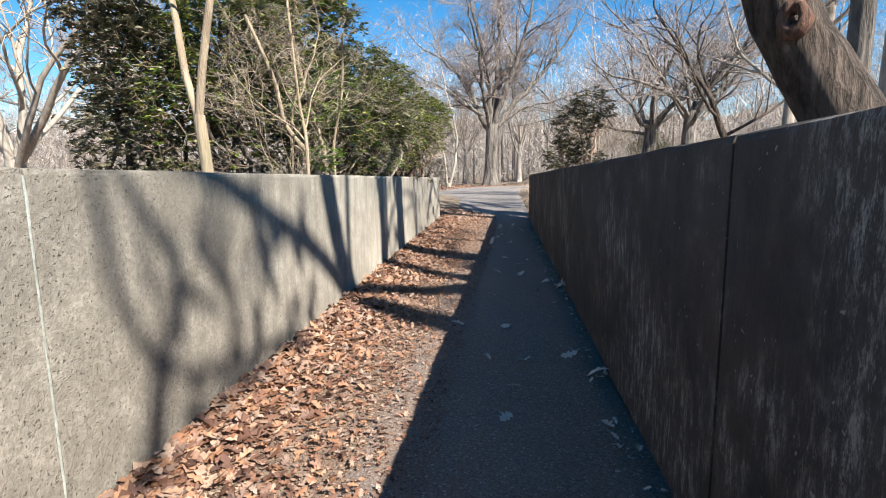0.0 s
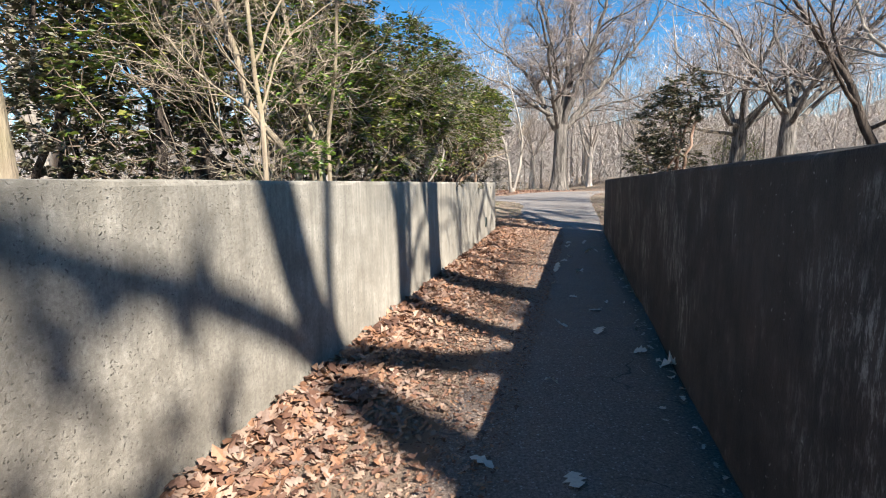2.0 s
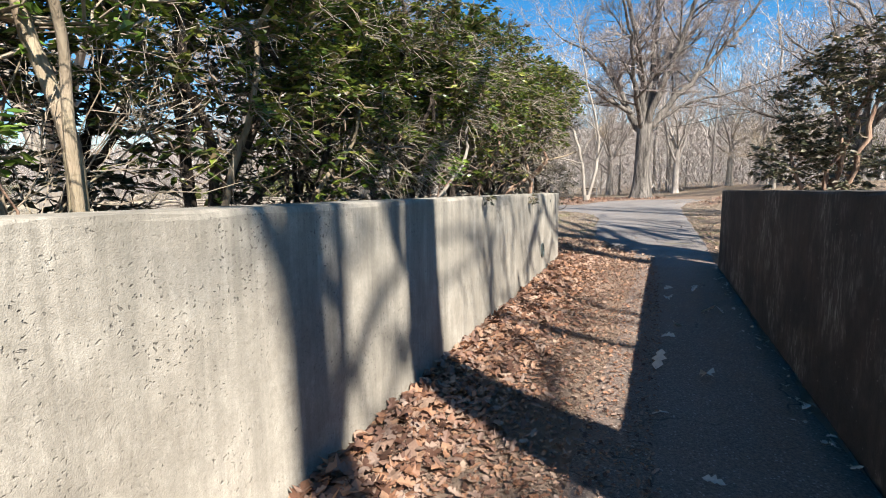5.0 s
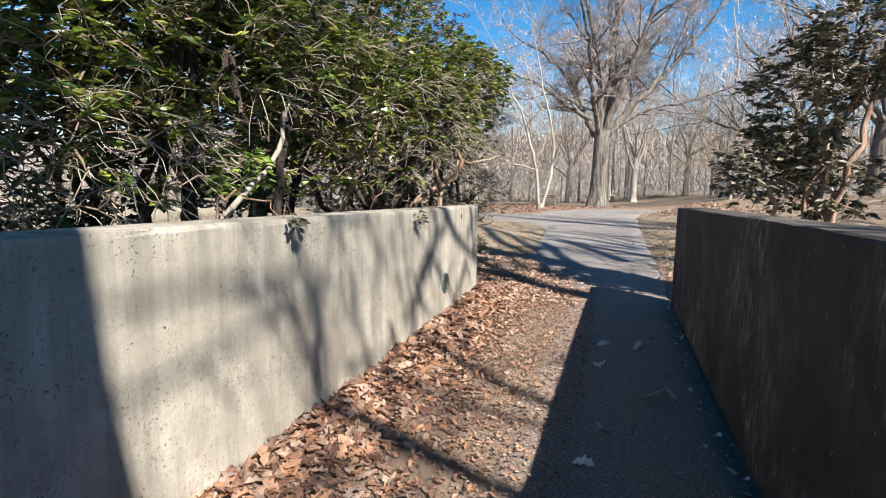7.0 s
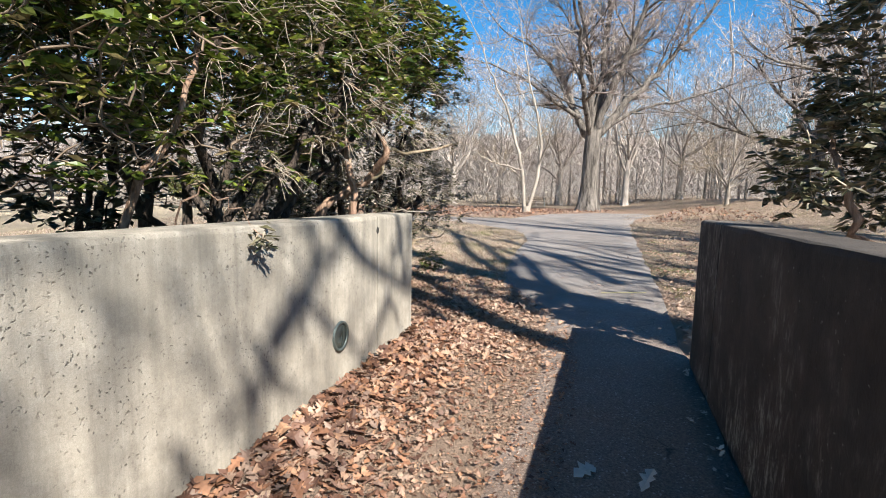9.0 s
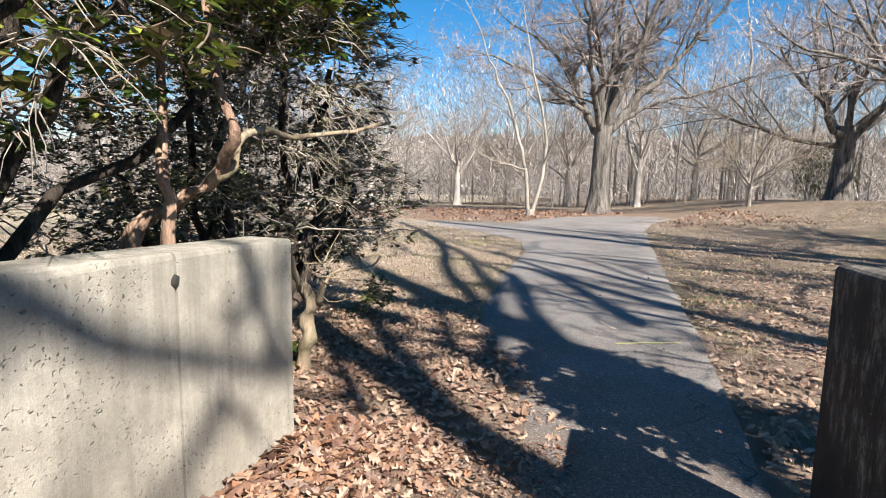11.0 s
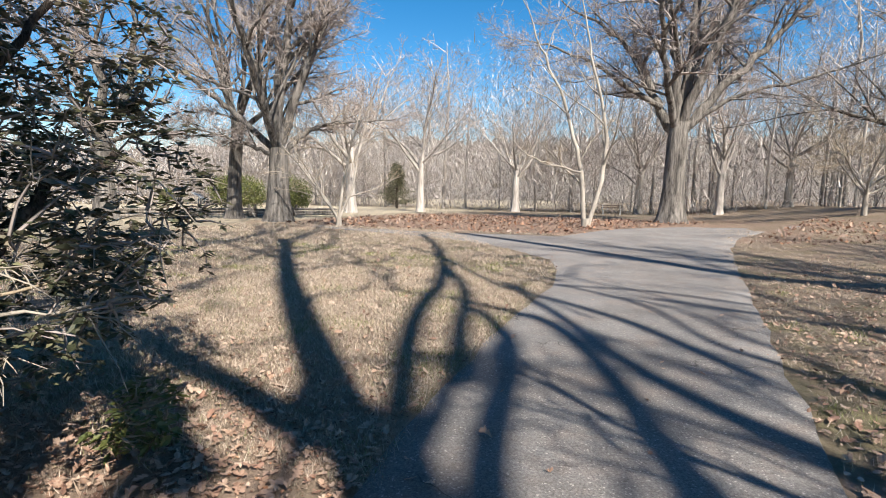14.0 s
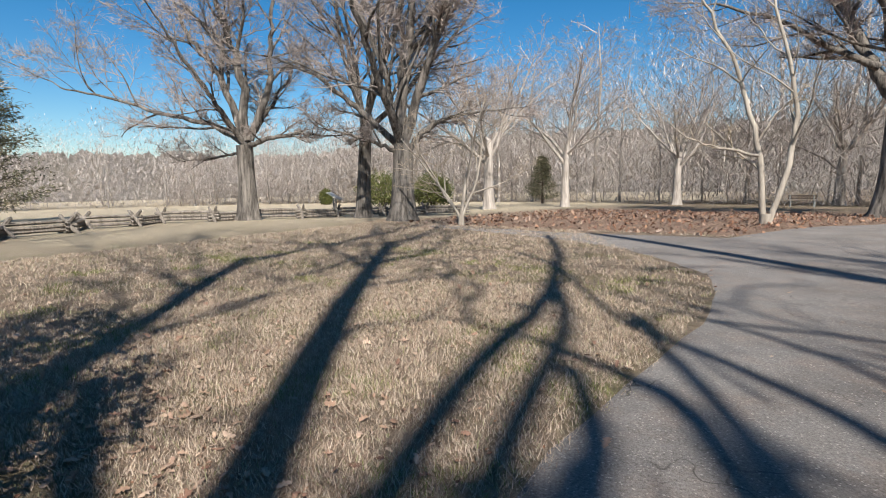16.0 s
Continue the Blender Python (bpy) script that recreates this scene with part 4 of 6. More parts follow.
# loose limbs added to dapple the far end of the sunny wall
for k in range(30):
    y = rs.uniform(8.6, 15.6)
    w = np.array((left_x(y), y, rs.uniform(0.1, 1.5)))
    d = np.array((rs.uniform(0, 0.5), rs.uniform(-0.7, 0.7), rs.uniform(-0.7, 0.7)))
    limb_through(shade_c, [up_sun(w + d * q + rs.normal(0, 0.05, 3), 9 + 1.0 * q + k % 4) for q in (0, 0.35, 0.7, 1)], rs.uniform(0.015, 0.055), 0.012, BARK_DARK)
for k in range(20):
    w = np.array((rs.uniform(-1.5, 1.0), rs.uniform(15.8, 18.0), 0.0))
    d = np.array((rs.uniform(-1.2, -0.3), rs.uniform(-0.2, 0.9), 0))
    limb_through(shade_c, [up_sun(w + d * q + rs.normal(0, 0.05, 3), 11 + q) for q in (0, 0.35, 0.7, 1)], rs.uniform(0.03, 0.08), 0.02, BARK_DARK)
for i, (x, y, r) in enumerate([(15.0, 23.6, 0.26), (16.2, 23.4, 0.3), (14.4, 17.6, 0.4)]):
    bare_tree("oak_tree", (x, y, gz(x, y)), 50 + i, "straight grey-trunked leafless tree", [(0, 0, 0.3), (0.1, 0, 4), (0.2, 0.1, 9)], (r * 1.2, r, r * 0.85, r * 0.6), crown_limbs(60 + i, 5, 6, r * 0.34, (25, 70), (0.6, 1.0)), dict(SIMPLE, spray=3), BARK_PALE)
bare_tree("field_tree", (-13.5, 17, 0), 59, "pale leafless tree beyond the shrubs", [(0, 0, 0.2), (0, 0, 2.0)], (0.36, 0.3, 0.26), crown_limbs(59, 8, 9, 0.14, (40, 78)), SIMPLE, BARK_PALE, TWIG_TAN)
for i, (x, y, h, r) in enumerate([(25.5, 21.5, 9, 0.4), (30.5, 29.5, 8, 0.42), (23.5, 15.0, 9, 0.36), (36.5, 33.5, 9, 0.45), (29, 24, 10, 0.4)]):
    bare_tree("oak_tree", (x, y, gz(x, y)), 80 + i, "tall leafless oak at the lawn's edge", [(0, 0, 0.3), (0, 0, h * 0.5), (0.2, 0.1, h)], (r * 1.2, r, r * 0.85, r * 0.7), crown_limbs(90 + i, 7, 8, r * 0.34, (30, 75), (0.7, 1.0)), dict(SIMPLE, spray=4), BARK_PALE)
# small crooked tree behind the shaded wall
bare_tree("crooked_tree", (8.1, 14.9, 0), 55, "small crooked leafless tree behind the wall", [(0, 0, 0.2), (-0.05, 0, 1.6), (-0.35, 0.1, 2.4), (-0.65, 0.1, 3.2)], (0.14, 0.12, 0.11, 0.1, 0.08),
          [(0.7, 110, 30, 3, 0.05), (1.0, 285, 45, 3.4, 0.07), (0.85, 250, 30, 3, 0.05), (1.0, 330, 70, 3.5, 0.05)], dict(OAK, kids=(6, 5, 4)), BARK_DARK, flare=0.2)


# ---- far woods ----


def far_woods():
    rng = np.random.default_rng(77)
    spec = dict(OAK, levels=2, seg=(4, 3, 2), kids=(4, 3), tip=0.016, wob=(0.1, 0.15, 0.2), up=(0.04, 0.03, 0.0), low=-0.2)
    protos = []
    for k in range(6):
        h = rng.uniform(12, 17)
        g = Geo()
        tube(g, [(0, 0, -0.5), (0.1, 0, h * 0.3), (rng.normal(0, 0.3), rng.normal(0, 0.3), h * 0.7), (rng.normal(0, 0.5), rng.normal(0, 0.5), h)], (0.2, 0.15, 0.1, 0.03), 6)
        tw = Geo()
        for j in range(8):
            z = h * rng.uniform(0.35, 0.97)
            out = []
            az, el = rng.uniform(0, 6.28), radians(rng.uniform(25, 65))
            grow(rng, (0.05, 0, z), (math.cos(az) * math.cos(el), math.sin(az) * math.cos(el), math.sin(el)), rng.uniform(3, 5.5) * (1.2 - z / h * 0.7), 0.06, 0, spec, out)
            for lev, _, p, r in out:
                tube(tw, p, r, 3)
        protos.append((g.arrays(), tw.arrays()))

    def spots(n, depth):
        """Places in the wood, whose edge runs farther off beyond the field."""
        a = np.where(rng.random(n) < 0.35, rng.uniform(-92, -25, n), rng.uniform(-60, 52, n))
        edge = np.interp(a, [-92, -60, -35, -14, 0, 52], [92, 98, 84, 62, 56, 56])
        d = edge + depth * rng.random(n) ** 1.3
        return d * np.sin(np.radians(a)), 14 + d * np.cos(np.radians(a))

    def tall(x, y):
        return np.interp(np.degrees(np.arctan2(x, y - 14)), [-92, -50, -32, 0, 52], [1.0, 1.0, 1.35, 1.45, 1.35])
    trunks, twigs = Geo(), Geo()
    for x, y in zip(*spots(55, 32)):
        (tv, tf), (wv, wf) = protos[rng.integers(6)]
        s, b = rng.uniform(0.65, 1.0) * float(tall(x, y)), rng.uniform(0, 6.28)
        m = s * np.array([[math.cos(b), -math.sin(b), 0], [math.sin(b), math.cos(b), 0], [0, 0, 1]])
        o = np.array([x, y, gz(x, y)])
        trunks.add(tv @ m.T + o, tf)
        twigs.add(wv @ m.T + o, wf)
    for x, y in zip(*spots(110, 30)):
        (tv, tf), _ = protos[rng.integers(6)]
        s, b = rng.uniform(0.35, 0.75) * float(tall(x, y)), rng.uniform(0, 6.28)
        m = s * np.array([[0.75 * math.cos(b), -0.75 * math.sin(b), 0], [0.75 * math.sin(b), 0.75 * math.cos(b), 0], [0, 0, 1]])
        trunks.add(tv @ m.T + np.array([x, y, gz(x, y)]), tf)
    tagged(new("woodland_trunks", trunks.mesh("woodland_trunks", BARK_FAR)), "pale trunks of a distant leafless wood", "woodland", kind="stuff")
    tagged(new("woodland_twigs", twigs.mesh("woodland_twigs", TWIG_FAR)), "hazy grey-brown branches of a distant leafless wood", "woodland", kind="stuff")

    def slivers(name, n_tree, per, dist, height, label, width, low=0.0):
        """Bare twigs round far stems, as slim pointed blades."""
        x, y = spots(n_tree, dist)
        h = rng.uniform(*height, n_tree) * tall(x, y)
        k = np.repeat(np.arange(n_tree), per)
        m = n_tree * per
        t_ = rng.uniform(low, 1, m)
        base = np.stack([x[k], y[k], ground_z(x, y)[k] - 0.2 + h[k] * t_], -1) + rng.normal(0, 1.0, (m, 3)) * (np.array([1, 1, 0.3]) * (0.04 + 0.09 * np.sin(np.pi * np.clip(t_, 0, 1)))[:, None] * h[k][:, None])
        az, el = rng.uniform(0, 6.28, m), rng.uniform(-0.35, 1.05, m)
        L = rng.uniform(0.05, 0.16, m) * h[k] * (1.15 - 0.7 * t_)
        tip = base + L[:, None] * np.stack([np.cos(az) * np.cos(el), np.sin(az) * np.cos(el), np.sin(el)], -1)
        w = np.stack([np.cos(az + 1.57), np.sin(az + 1.57), np.zeros(m)], -1) * (width * rng.uniform(0.6, 1.4, m))[:, None]
        v = np.stack([base - w, base + w, tip], 1).reshape(-1, 3)
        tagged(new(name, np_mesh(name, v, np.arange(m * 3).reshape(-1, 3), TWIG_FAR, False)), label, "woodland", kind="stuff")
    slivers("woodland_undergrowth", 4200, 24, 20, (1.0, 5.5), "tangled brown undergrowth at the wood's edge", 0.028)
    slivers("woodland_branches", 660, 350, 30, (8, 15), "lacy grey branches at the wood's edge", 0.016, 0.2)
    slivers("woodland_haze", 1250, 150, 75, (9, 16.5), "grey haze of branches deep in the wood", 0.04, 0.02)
    # the wooded horizon behind
    n, rows = 900, 8
    v = []
    for i in range(n):
        a = radians(-95 + 160 * i / (n - 1))
        for j in range(rows):
            t = j / (rows - 1)
            d = 150 + 20 * t
            h = (16 + 2.5 * noise.noise((a * 9, 0, 3)) + 1.6 * noise.noise((a * 50, 0, 7)) + 1.8 * noise.noise((a * 210, 0, 5))) * t * (0.85 if a < -0.9 else min(1.25, 0.85 + 0.8 * (a + 0.9)))
            v.append((d * math.sin(a), 14 + d * math.cos(a), -3.5 + h))
    i = (np.arange(n - 1)[:, None] * rows + np.arange(rows - 1)).ravel()
    f = np.stack([i, i + rows, i + rows + 1, i + 1], -1)
    m, t, b = nodes_of("far_wood")
    stem = noise_fac(t, coords(t, (1, 1, 0.12)), 1.1, 8, 0.85, 0.36, 0.64)
    lace = noise_fac(t, coords(t), 1.3, 9, 0.9, 0.4, 0.6)
    clump = noise_fac(t, coords(t), 0.13, 5, 0.7, 0.4, 0.62)
    fac = math_n(t, "ADD", math_n(t, "MULTIPLY", stem, 0.35), math_n(t, "MULTIPLY", lace, 0.65))
    # pale wood tones carry the distance haze as colour
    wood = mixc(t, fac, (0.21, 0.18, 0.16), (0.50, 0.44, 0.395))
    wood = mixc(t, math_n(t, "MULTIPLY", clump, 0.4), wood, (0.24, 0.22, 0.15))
    t.links.new(wood, b.inputs["Base Color"])
    b.inputs["Roughness"].default_value = 1
    bump(t, b, fac, 1.0, 1.0)
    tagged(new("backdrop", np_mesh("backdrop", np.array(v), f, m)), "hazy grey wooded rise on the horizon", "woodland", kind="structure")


far_woods()

# ---- evergreen shrubs ----


def leaf_blades(origin, d, length, width, rng, droop=0.0, fold=0.25):
    """Folded pointed leaves: arrays of five vertices and four triangles each."""
    n = len(origin)
    d = d + np.array([0, 0, -1.0]) * droop
    d /= np.linalg.norm(d, axis=1)[:, None] + 1e-9
    r = rng.normal(size=(n, 3))
    r[:, 2] *= 0.35
    side = np.cross(d, np.array([0, 0, 1.0]) + 0.5 * r)
    side /= np.linalg.norm(side, axis=1)[:, None] + 1e-9
    nor = np.cross(side, d)
    L, W = length[:, None], width[:, None]
    base = origin
    mid = origin + d * L * 0.52 - nor * W * fold
    tip = origin + d * L - np.array([0, 0, 1.0]) * L * 0.12
    lft = origin + d * L * 0.48 + side * W * 0.5
    rgt = origin + d * L * 0.48 - side * W * 0.5
    v = np.stack([base, lft, mid, rgt, tip], 1).reshape(-1, 3)
    i = (np.arange(n) * 5)[:, None]
    f = np.concatenate([i + [[0, 2, 1]], i + [[0, 3, 2]], i + [[1, 2, 4]], i + [[2, 3, 4]]], 1).reshape(-1, 3)
    return v, f


def in_blobs(rng, blobs, n):
    """Points towards the skin of overlapping ellipsoids, with the outward way."""
    w = np.array([b[3] * b[4] * b[5] for b in blobs]) ** 0.67
    k = rng.choice(len(blobs), n, p=w / w.sum())
    u = rng.normal(size=(n, 3))
    u /= np.linalg.norm(u, axis=1)[:, None]
    s = rng.uniform(0.35, 1.0, n) ** 0.5 * (1 + 0.12 * np.sin(u[:, 0] * 7 + u[:, 2] * 9))
    c = np.array([b[:3] for b in blobs])[k]
    r = np.array([b[3:6] for b in blobs])[k]
    return c + u * r * s[:, None], u


def evergreen(name, at, seed, label, blobs, tips, stems, leaf=None, bark=None, leaf_len=(0.07, 0.125), whorl=7, min_z=None, stem_r=0.05, leaf_label="", keep=None, twig_mat=None, accent=(), bare_below=None, sprays=0):
    """A broad-leaved evergreen: crooked stems, twigs to every tip, and a whorl of leaves at each."""
    leaf, bark = leaf or LEAF_EVER, bark or BARK_RED
    rng = np.random.default_rng(seed)
    root = thing(name, at, label, "shrub")
    o = np.array(at)
    p, u = in_blobs(rng, blobs, tips)
    if keep is not None:
        ok = keep(p)
        p, u = p[ok], u[ok]
    nodes = []
    for ctrl, r0, skin in [(c, stem_r, bark) for c in stems] + list(accent):
        g = Geo()
        q = curve_pts(ctrl, 18)
        q[1:-1] += rng.normal(0, 0.012 if skin is not bark else 0.03, (16, 3))
        tube(g, q - o, np.linspace(r0, r0 * 0.4, 18) * rng.uniform(0.85, 1.15), 7, 0.08, rng)
        part("stem", g.mesh("stem", skin), root)
        nodes.append(q)
    nodes = np.concatenate(nodes)
    tw = Geo()
    # branchlets: far tips hang on nearer ones
    order = np.argsort(np.min(np.linalg.norm(p[:, None] - nodes[None], axis=2), axis=1))
    net, net_r = list(nodes), [stem_r * 0.35] * len(nodes)
    arr = np.array(net)
    for c, i in enumerate(order):
        if c % 40 == 0:
            arr = np.array(net)
        dd = np.linalg.norm(arr - p[i], axis=1) + 0.5 * np.maximum(0, arr[:, 2] - p[i, 2])
        j = int(np.argmin(dd))
        a = arr[j]
        m = (a + p[i]) / 2 + rng.normal(0, 0.05, 3) * np.linalg.norm(p[i] - a) * 1.5
        r = 0.006 + 0.012 * min(1.0, float(dd[j]))
        tube(tw, np.array([a, m, p[i]]) - o, (r, r * 0.75, 0.003), 3)
        net.append(p[i])
        net.append(m)
    tagged(part("branching", tw.mesh("branching", twig_mat or TWIG_TAN), root, "crooked pale brown twigs"), kind="stuff")
    if sprays:
        # dead bleached twigs, fanned and drooping, on the outside of the crown
        dead = Geo()
        out = np.argsort(-(p @ np.array((0.75, -0.55, 0.1))) + rng.uniform(0, 1.2, len(p)))[:sprays]
        for i in out:
            base = u[i] * 0.5 + np.array((0.5, -0.3, 0.15))
            for _ in range(5):
                d = base + rng.normal(0, 0.45, 3)
                d /= np.linalg.norm(d)
                ln = rng.uniform(0.12, 0.34)
                q = [p[i] + d * ln * s + np.array((0, 0, -0.12 * s * s)) * ln * 2 + rng.normal(0, 0.008, 3) for s in (0, 0.35, 0.7, 1)]
                tube(dead, np.array(q) - o, (0.0034, 0.003, 0.0024, 0.0012), 3)
        tagged(part("dead_spray", dead.mesh("dead_spray", TWIG_DEAD), root, "bleached bare dead twigs"), kind="stuff")
    if bare_below is not None:
        ok = rng.uniform(size=len(p)) < np.clip((p[:, 2] - bare_below) / 0.9, 0.22, 1)
        p, u = p[ok], u[ok]
    n = len(p) * whorl
    k = np.repeat(np.arange(len(p)), whorl)
    ang = rng.uniform(0, 6.28, n)
    axis = u[k] * 0.6 + np.array([0, 0, 0.45])
    d = np.stack([np.cos(ang), np.sin(ang), rng.uniform(-0.35, 0.35, n)], -1) + axis * 0.5
    d /= np.linalg.norm(d, axis=1)[:, None]
    L = rng.uniform(*leaf_len, n)
    v, f = leaf_blades(p[k] - o + rng.normal(0, 0.015, (n, 3)), d, L, L * rng.uniform(0.42, 0.62, n), rng, 0.25)
    tagged(part("foliage", np_mesh("foliage", v, f, leaf, False), root, leaf_label), kind="stuff")
    return root


def behind_left(gap):
    return lambda p: (p[:, 0] < left_x(p[:, 1]) - gap + 0.55 * (p[:, 2] > 1.6)) | (p[:, 1] > 15.75)


def arch_stems(base, tops, seed, lift=0.6):
    rng = np.random.default_rng(seed)
    out = []
    for t in tops:
        b = np.array(base) + np.append(rng.normal(0, 0.12, 2), -0.1)
        t = np.array(t)
        m1 = b + (t - b) * 0.35 + np.append(rng.normal(0, 0.15, 2), rng.uniform(0, 0.2))
        m2 = b + (t - b) * 0.7 + np.append(rng.normal(0, 0.18, 2), rng.uniform(0, 0.25))
        out.append([tuple(b), tuple(m1), tuple(m2), tuple(t)])
    return out


def blob_tops(blobs):
    return [(b[0], b[1], b[2] + 0.3 * b[5]) for b in blobs] + [(b[0] + 0.4 * b[3], b[1], b[2]) for b in blobs[:2]]


SHRUBS = [
    # base, blobs, tips, leaf kind, label
    ((-4.4, 7.6, 0), [(-4.4, 7.5, 2.0, 0.7, 0.7, 0.7), (-4.3, 7.6, 3.0, 0.75, 0.7, 0.8), (-4.6, 7.7, 3.9, 0.75, 0.7, 0.6)], 1300, "DULL", "broad-leaved evergreen shrub with bronzed leaves behind the wall"),
    ((-3.1, 7.6, 0), [(-3.3, 7.4, 2.1, 0.9, 1.0, 1.0), (-2.9, 7.8, 3.3, 0.9, 0.9, 0.9), (-3.6, 8.2, 4.3, 1.2, 1.0, 0.9), (-4.3, 8.4, 2.6, 1.1, 1.1, 1.2), (-4.6, 8.8, 3.8, 0.8, 0.8, 0.8)], 2700, "EVER", "dense broad-leaved evergreen shrub behind the concrete wall"),
    ((-2.5, 9.3, 0), [(-2.1, 9.2, 2.4, 0.9, 1.1, 1.1), (-2.3, 9.0, 3.7, 1.0, 1.2, 1.0), (-1.6, 9.9, 1.9, 0.6, 1.0, 0.6), (-2.6, 9.6, 4.7, 1.1, 1.2, 0.7)], 3500, "EVER", "tall broad-leaved evergreen shrub crowding over the wall"),
    ((-1.8, 11.6, 0), [(-1.5, 11.4, 2.4, 0.9, 1.2, 0.7), (-1.6, 11.7, 3.3, 1.0, 1.2, 0.8), (-1.0, 12.4, 2.3, 0.7, 0.9, 0.6), (-2.2, 11.2, 2.6, 0.9, 1.2, 1.0), (-1.6, 10.7, 1.7, 0.8, 0.9, 0.4), (-1.2, 12.5, 1.7, 0.6, 0.9, 0.35)], 3100, "EVER", "glossy green evergreen shrub leaning over the wall"),
    ((-1.5, 13.9, 0), [(-1.2, 13.6, 2.5, 0.9, 1.1, 0.7), (-0.55, 14.5, 2.35, 0.7, 1.0, 0.7), (-1.4, 14.3, 3.3, 1.0, 1.1, 0.7), (-2.0, 13.4, 2.5, 0.9, 1.1, 0.9), (-1.0, 13.9, 1.7, 0.6, 0.9, 0.35), (-0.35, 15.4, 2.9, 0.65, 0.9, 0.55), (-0.45, 16.5, 3.0, 0.8, 0.8, 0.65)], 3700, "EVER", "broad-leaved evergreen shrub with reddish crooked stems"),
    ((-1.3, 16.9, 0), [(-0.75, 16.9, 2.4, 0.9, 1.0, 0.8), (-0.55, 17.6, 1.35, 0.75, 0.9, 0.6), (-1.6, 16.8, 3.2, 1.2, 1.2, 0.8), (-1.5, 18.2, 1.0, 0.9, 0.9, 0.7), (-1.9, 17.0, 1.8, 0.9, 1.0, 0.9), (-1.7, 17.3, 4.1, 1.1, 1.1, 0.8), (-2.4, 18.2, 2.6, 1.0, 1.0, 1.2), (-2.1, 17.3, 0.8, 0.9, 1.0, 0.7), (-1.3, 16.8, 1.1, 0.6, 0.6, 0.6), (-2.4, 16.7, 1.5, 0.9, 0.9, 0.9), (-2.6, 17.8, 1.2, 0.9, 0.9, 0.9), (-0.8, 18.5, 1.5, 0.55, 0.65, 0.65), (-1.1, 18.4, 2.3, 0.7, 0.6, 0.6)], 5400, "DULL", "twiggy evergreen shrub spreading past the wall's end"),
]
BACK = [
    ((-4.6, 9.9, 0), [(-4.2, 9.6, 1.7, 1.0, 1.0, 0.9), (-3.9, 9.9, 2.8, 1.0, 1.1, 1.0), (-4.0, 10.2, 4.0, 1.2, 1.2, 1.0)]),
    ((-3.6, 12.2, 0), [(-3.3, 11.8, 1.7, 0.9, 1.2, 0.9), (-3.1, 12.2, 2.8, 1.0, 1.2, 1.0), (-3.2, 12.6, 3.9, 1.1, 1.2, 0.9)]),
    ((-3.0, 14.9, 0), [(-2.9, 14.5, 1.7, 0.8, 1.1, 0.9), (-2.6, 15.0, 2.8, 1.0, 1.2, 1.0), (-2.5, 15.6, 3.9, 1.1, 1.1, 0.8)]),
]
EXTRA = {
    5: [([(-1.05, 15.5, -0.1), (-0.5, 15.14, 0.95), (-0.53, 15.17, 1.17), (-0.56, 15.22, 1.4), (-0.6, 15.23, 1.6), (-0.72, 15.4, 2.1), (-0.8, 15.5, 2.8)], 0.05, BARK_RED),
        ([(-1.3, 15.6, 0.2), (-1.0, 15.41, 1.14), (-0.78, 15.48, 1.36), (-0.55, 15.54, 1.51), (-0.4, 15.5, 1.62), (-0.28, 15.38, 1.8), (-0.45, 15.45, 2.1), (-0.6, 15.6, 2.7)], 0.055, BARK_RED),
        ([(-0.55, 15.54, 1.5), (-0.42, 15.55, 1.6), (-0.38, 15.6, 1.75), (-0.38, 15.85, 1.83), (-0.25, 16.05, 1.8), (-0.08, 16.33, 1.86), (0.2, 16.6, 1.95)], 0.034, BARK_TAN),
        ([(-0.7, 16.2, 0.2), (-0.8, 16.3, 1.3), (-0.6, 16.4, 1.22), (-0.45, 16.6, 1.14), (-0.2, 16.75, 1.15), (0.12, 17.1, 1.16)], 0.012, BARK_PALE),
        ([(-1.0, 16.6, 0.0), (-0.9, 16.9, 0.9), (-0.6, 17.6, 0.95), (-0.1, 17.9, 1.05)], 0.016, BARK_PALE)],
    2: [([(-2.3, 9.0, 0.0), (-2.0, 8.9, 1.2), (-1.75, 8.95, 1.9), (-1.7, 9.05, 2.5), (-1.45, 9.0, 2.7)], 0.034, BARK_TAN),
        ([(-2.2, 9.6, 0.0), (-1.75, 9.7, 1.3), (-1.45, 9.9, 1.8), (-1.5, 10.1, 2.3)], 0.03, BARK_TAN)],
    4: [([(-1.4, 13.2, 0.0), (-1.05, 13.0, 1.3), (-0.8, 13.1, 1.8), (-0.75, 13.3, 2.4)], 0.034, BARK_RED)],
    3: [([(-1.35, 10.9, 0.0), (-1.15, 11.0, 1.1), (-0.9, 11.25, 1.55), (-0.85, 11.45, 1.85), (-0.95, 11.7, 2.2)], 0.03, BARK_PALE)],
}
for i, (base, blobs, tips, kind_of, label) in enumerate(SHRUBS):
    evergreen("evergreen_shrub", base, 100 + i, label, blobs, tips, arch_stems(base, blob_tops(blobs), 200 + i), LEAF_EVER if kind_of == "EVER" else LEAF_DULL, keep=behind_left(0.12), leaf_len=(0.04, 0.075) if i == 5 else (0.06, 0.105), bark=BARK_DARK, accent=EXTRA.get(i, []), bare_below=1.55 if 1 <= i <= 4 else None, sprays=(30, 110, 160, 200, 140, 380)[i], twig_mat=TWIG_GREY if i == 5 else TWIG_BROWN)
for i, (base, blobs) in enumerate(BACK):
    evergreen("evergreen_shrub", base, 140 + i, "dense dark evergreen shrub standing behind others", blobs, 850, arch_stems(base, blob_tops(blobs), 240 + i), LEAF_DULL, bark=BARK_DARK, leaf_len=(0.09, 0.15), whorl=6, twig_mat=BARK_DARK, sprays=0)
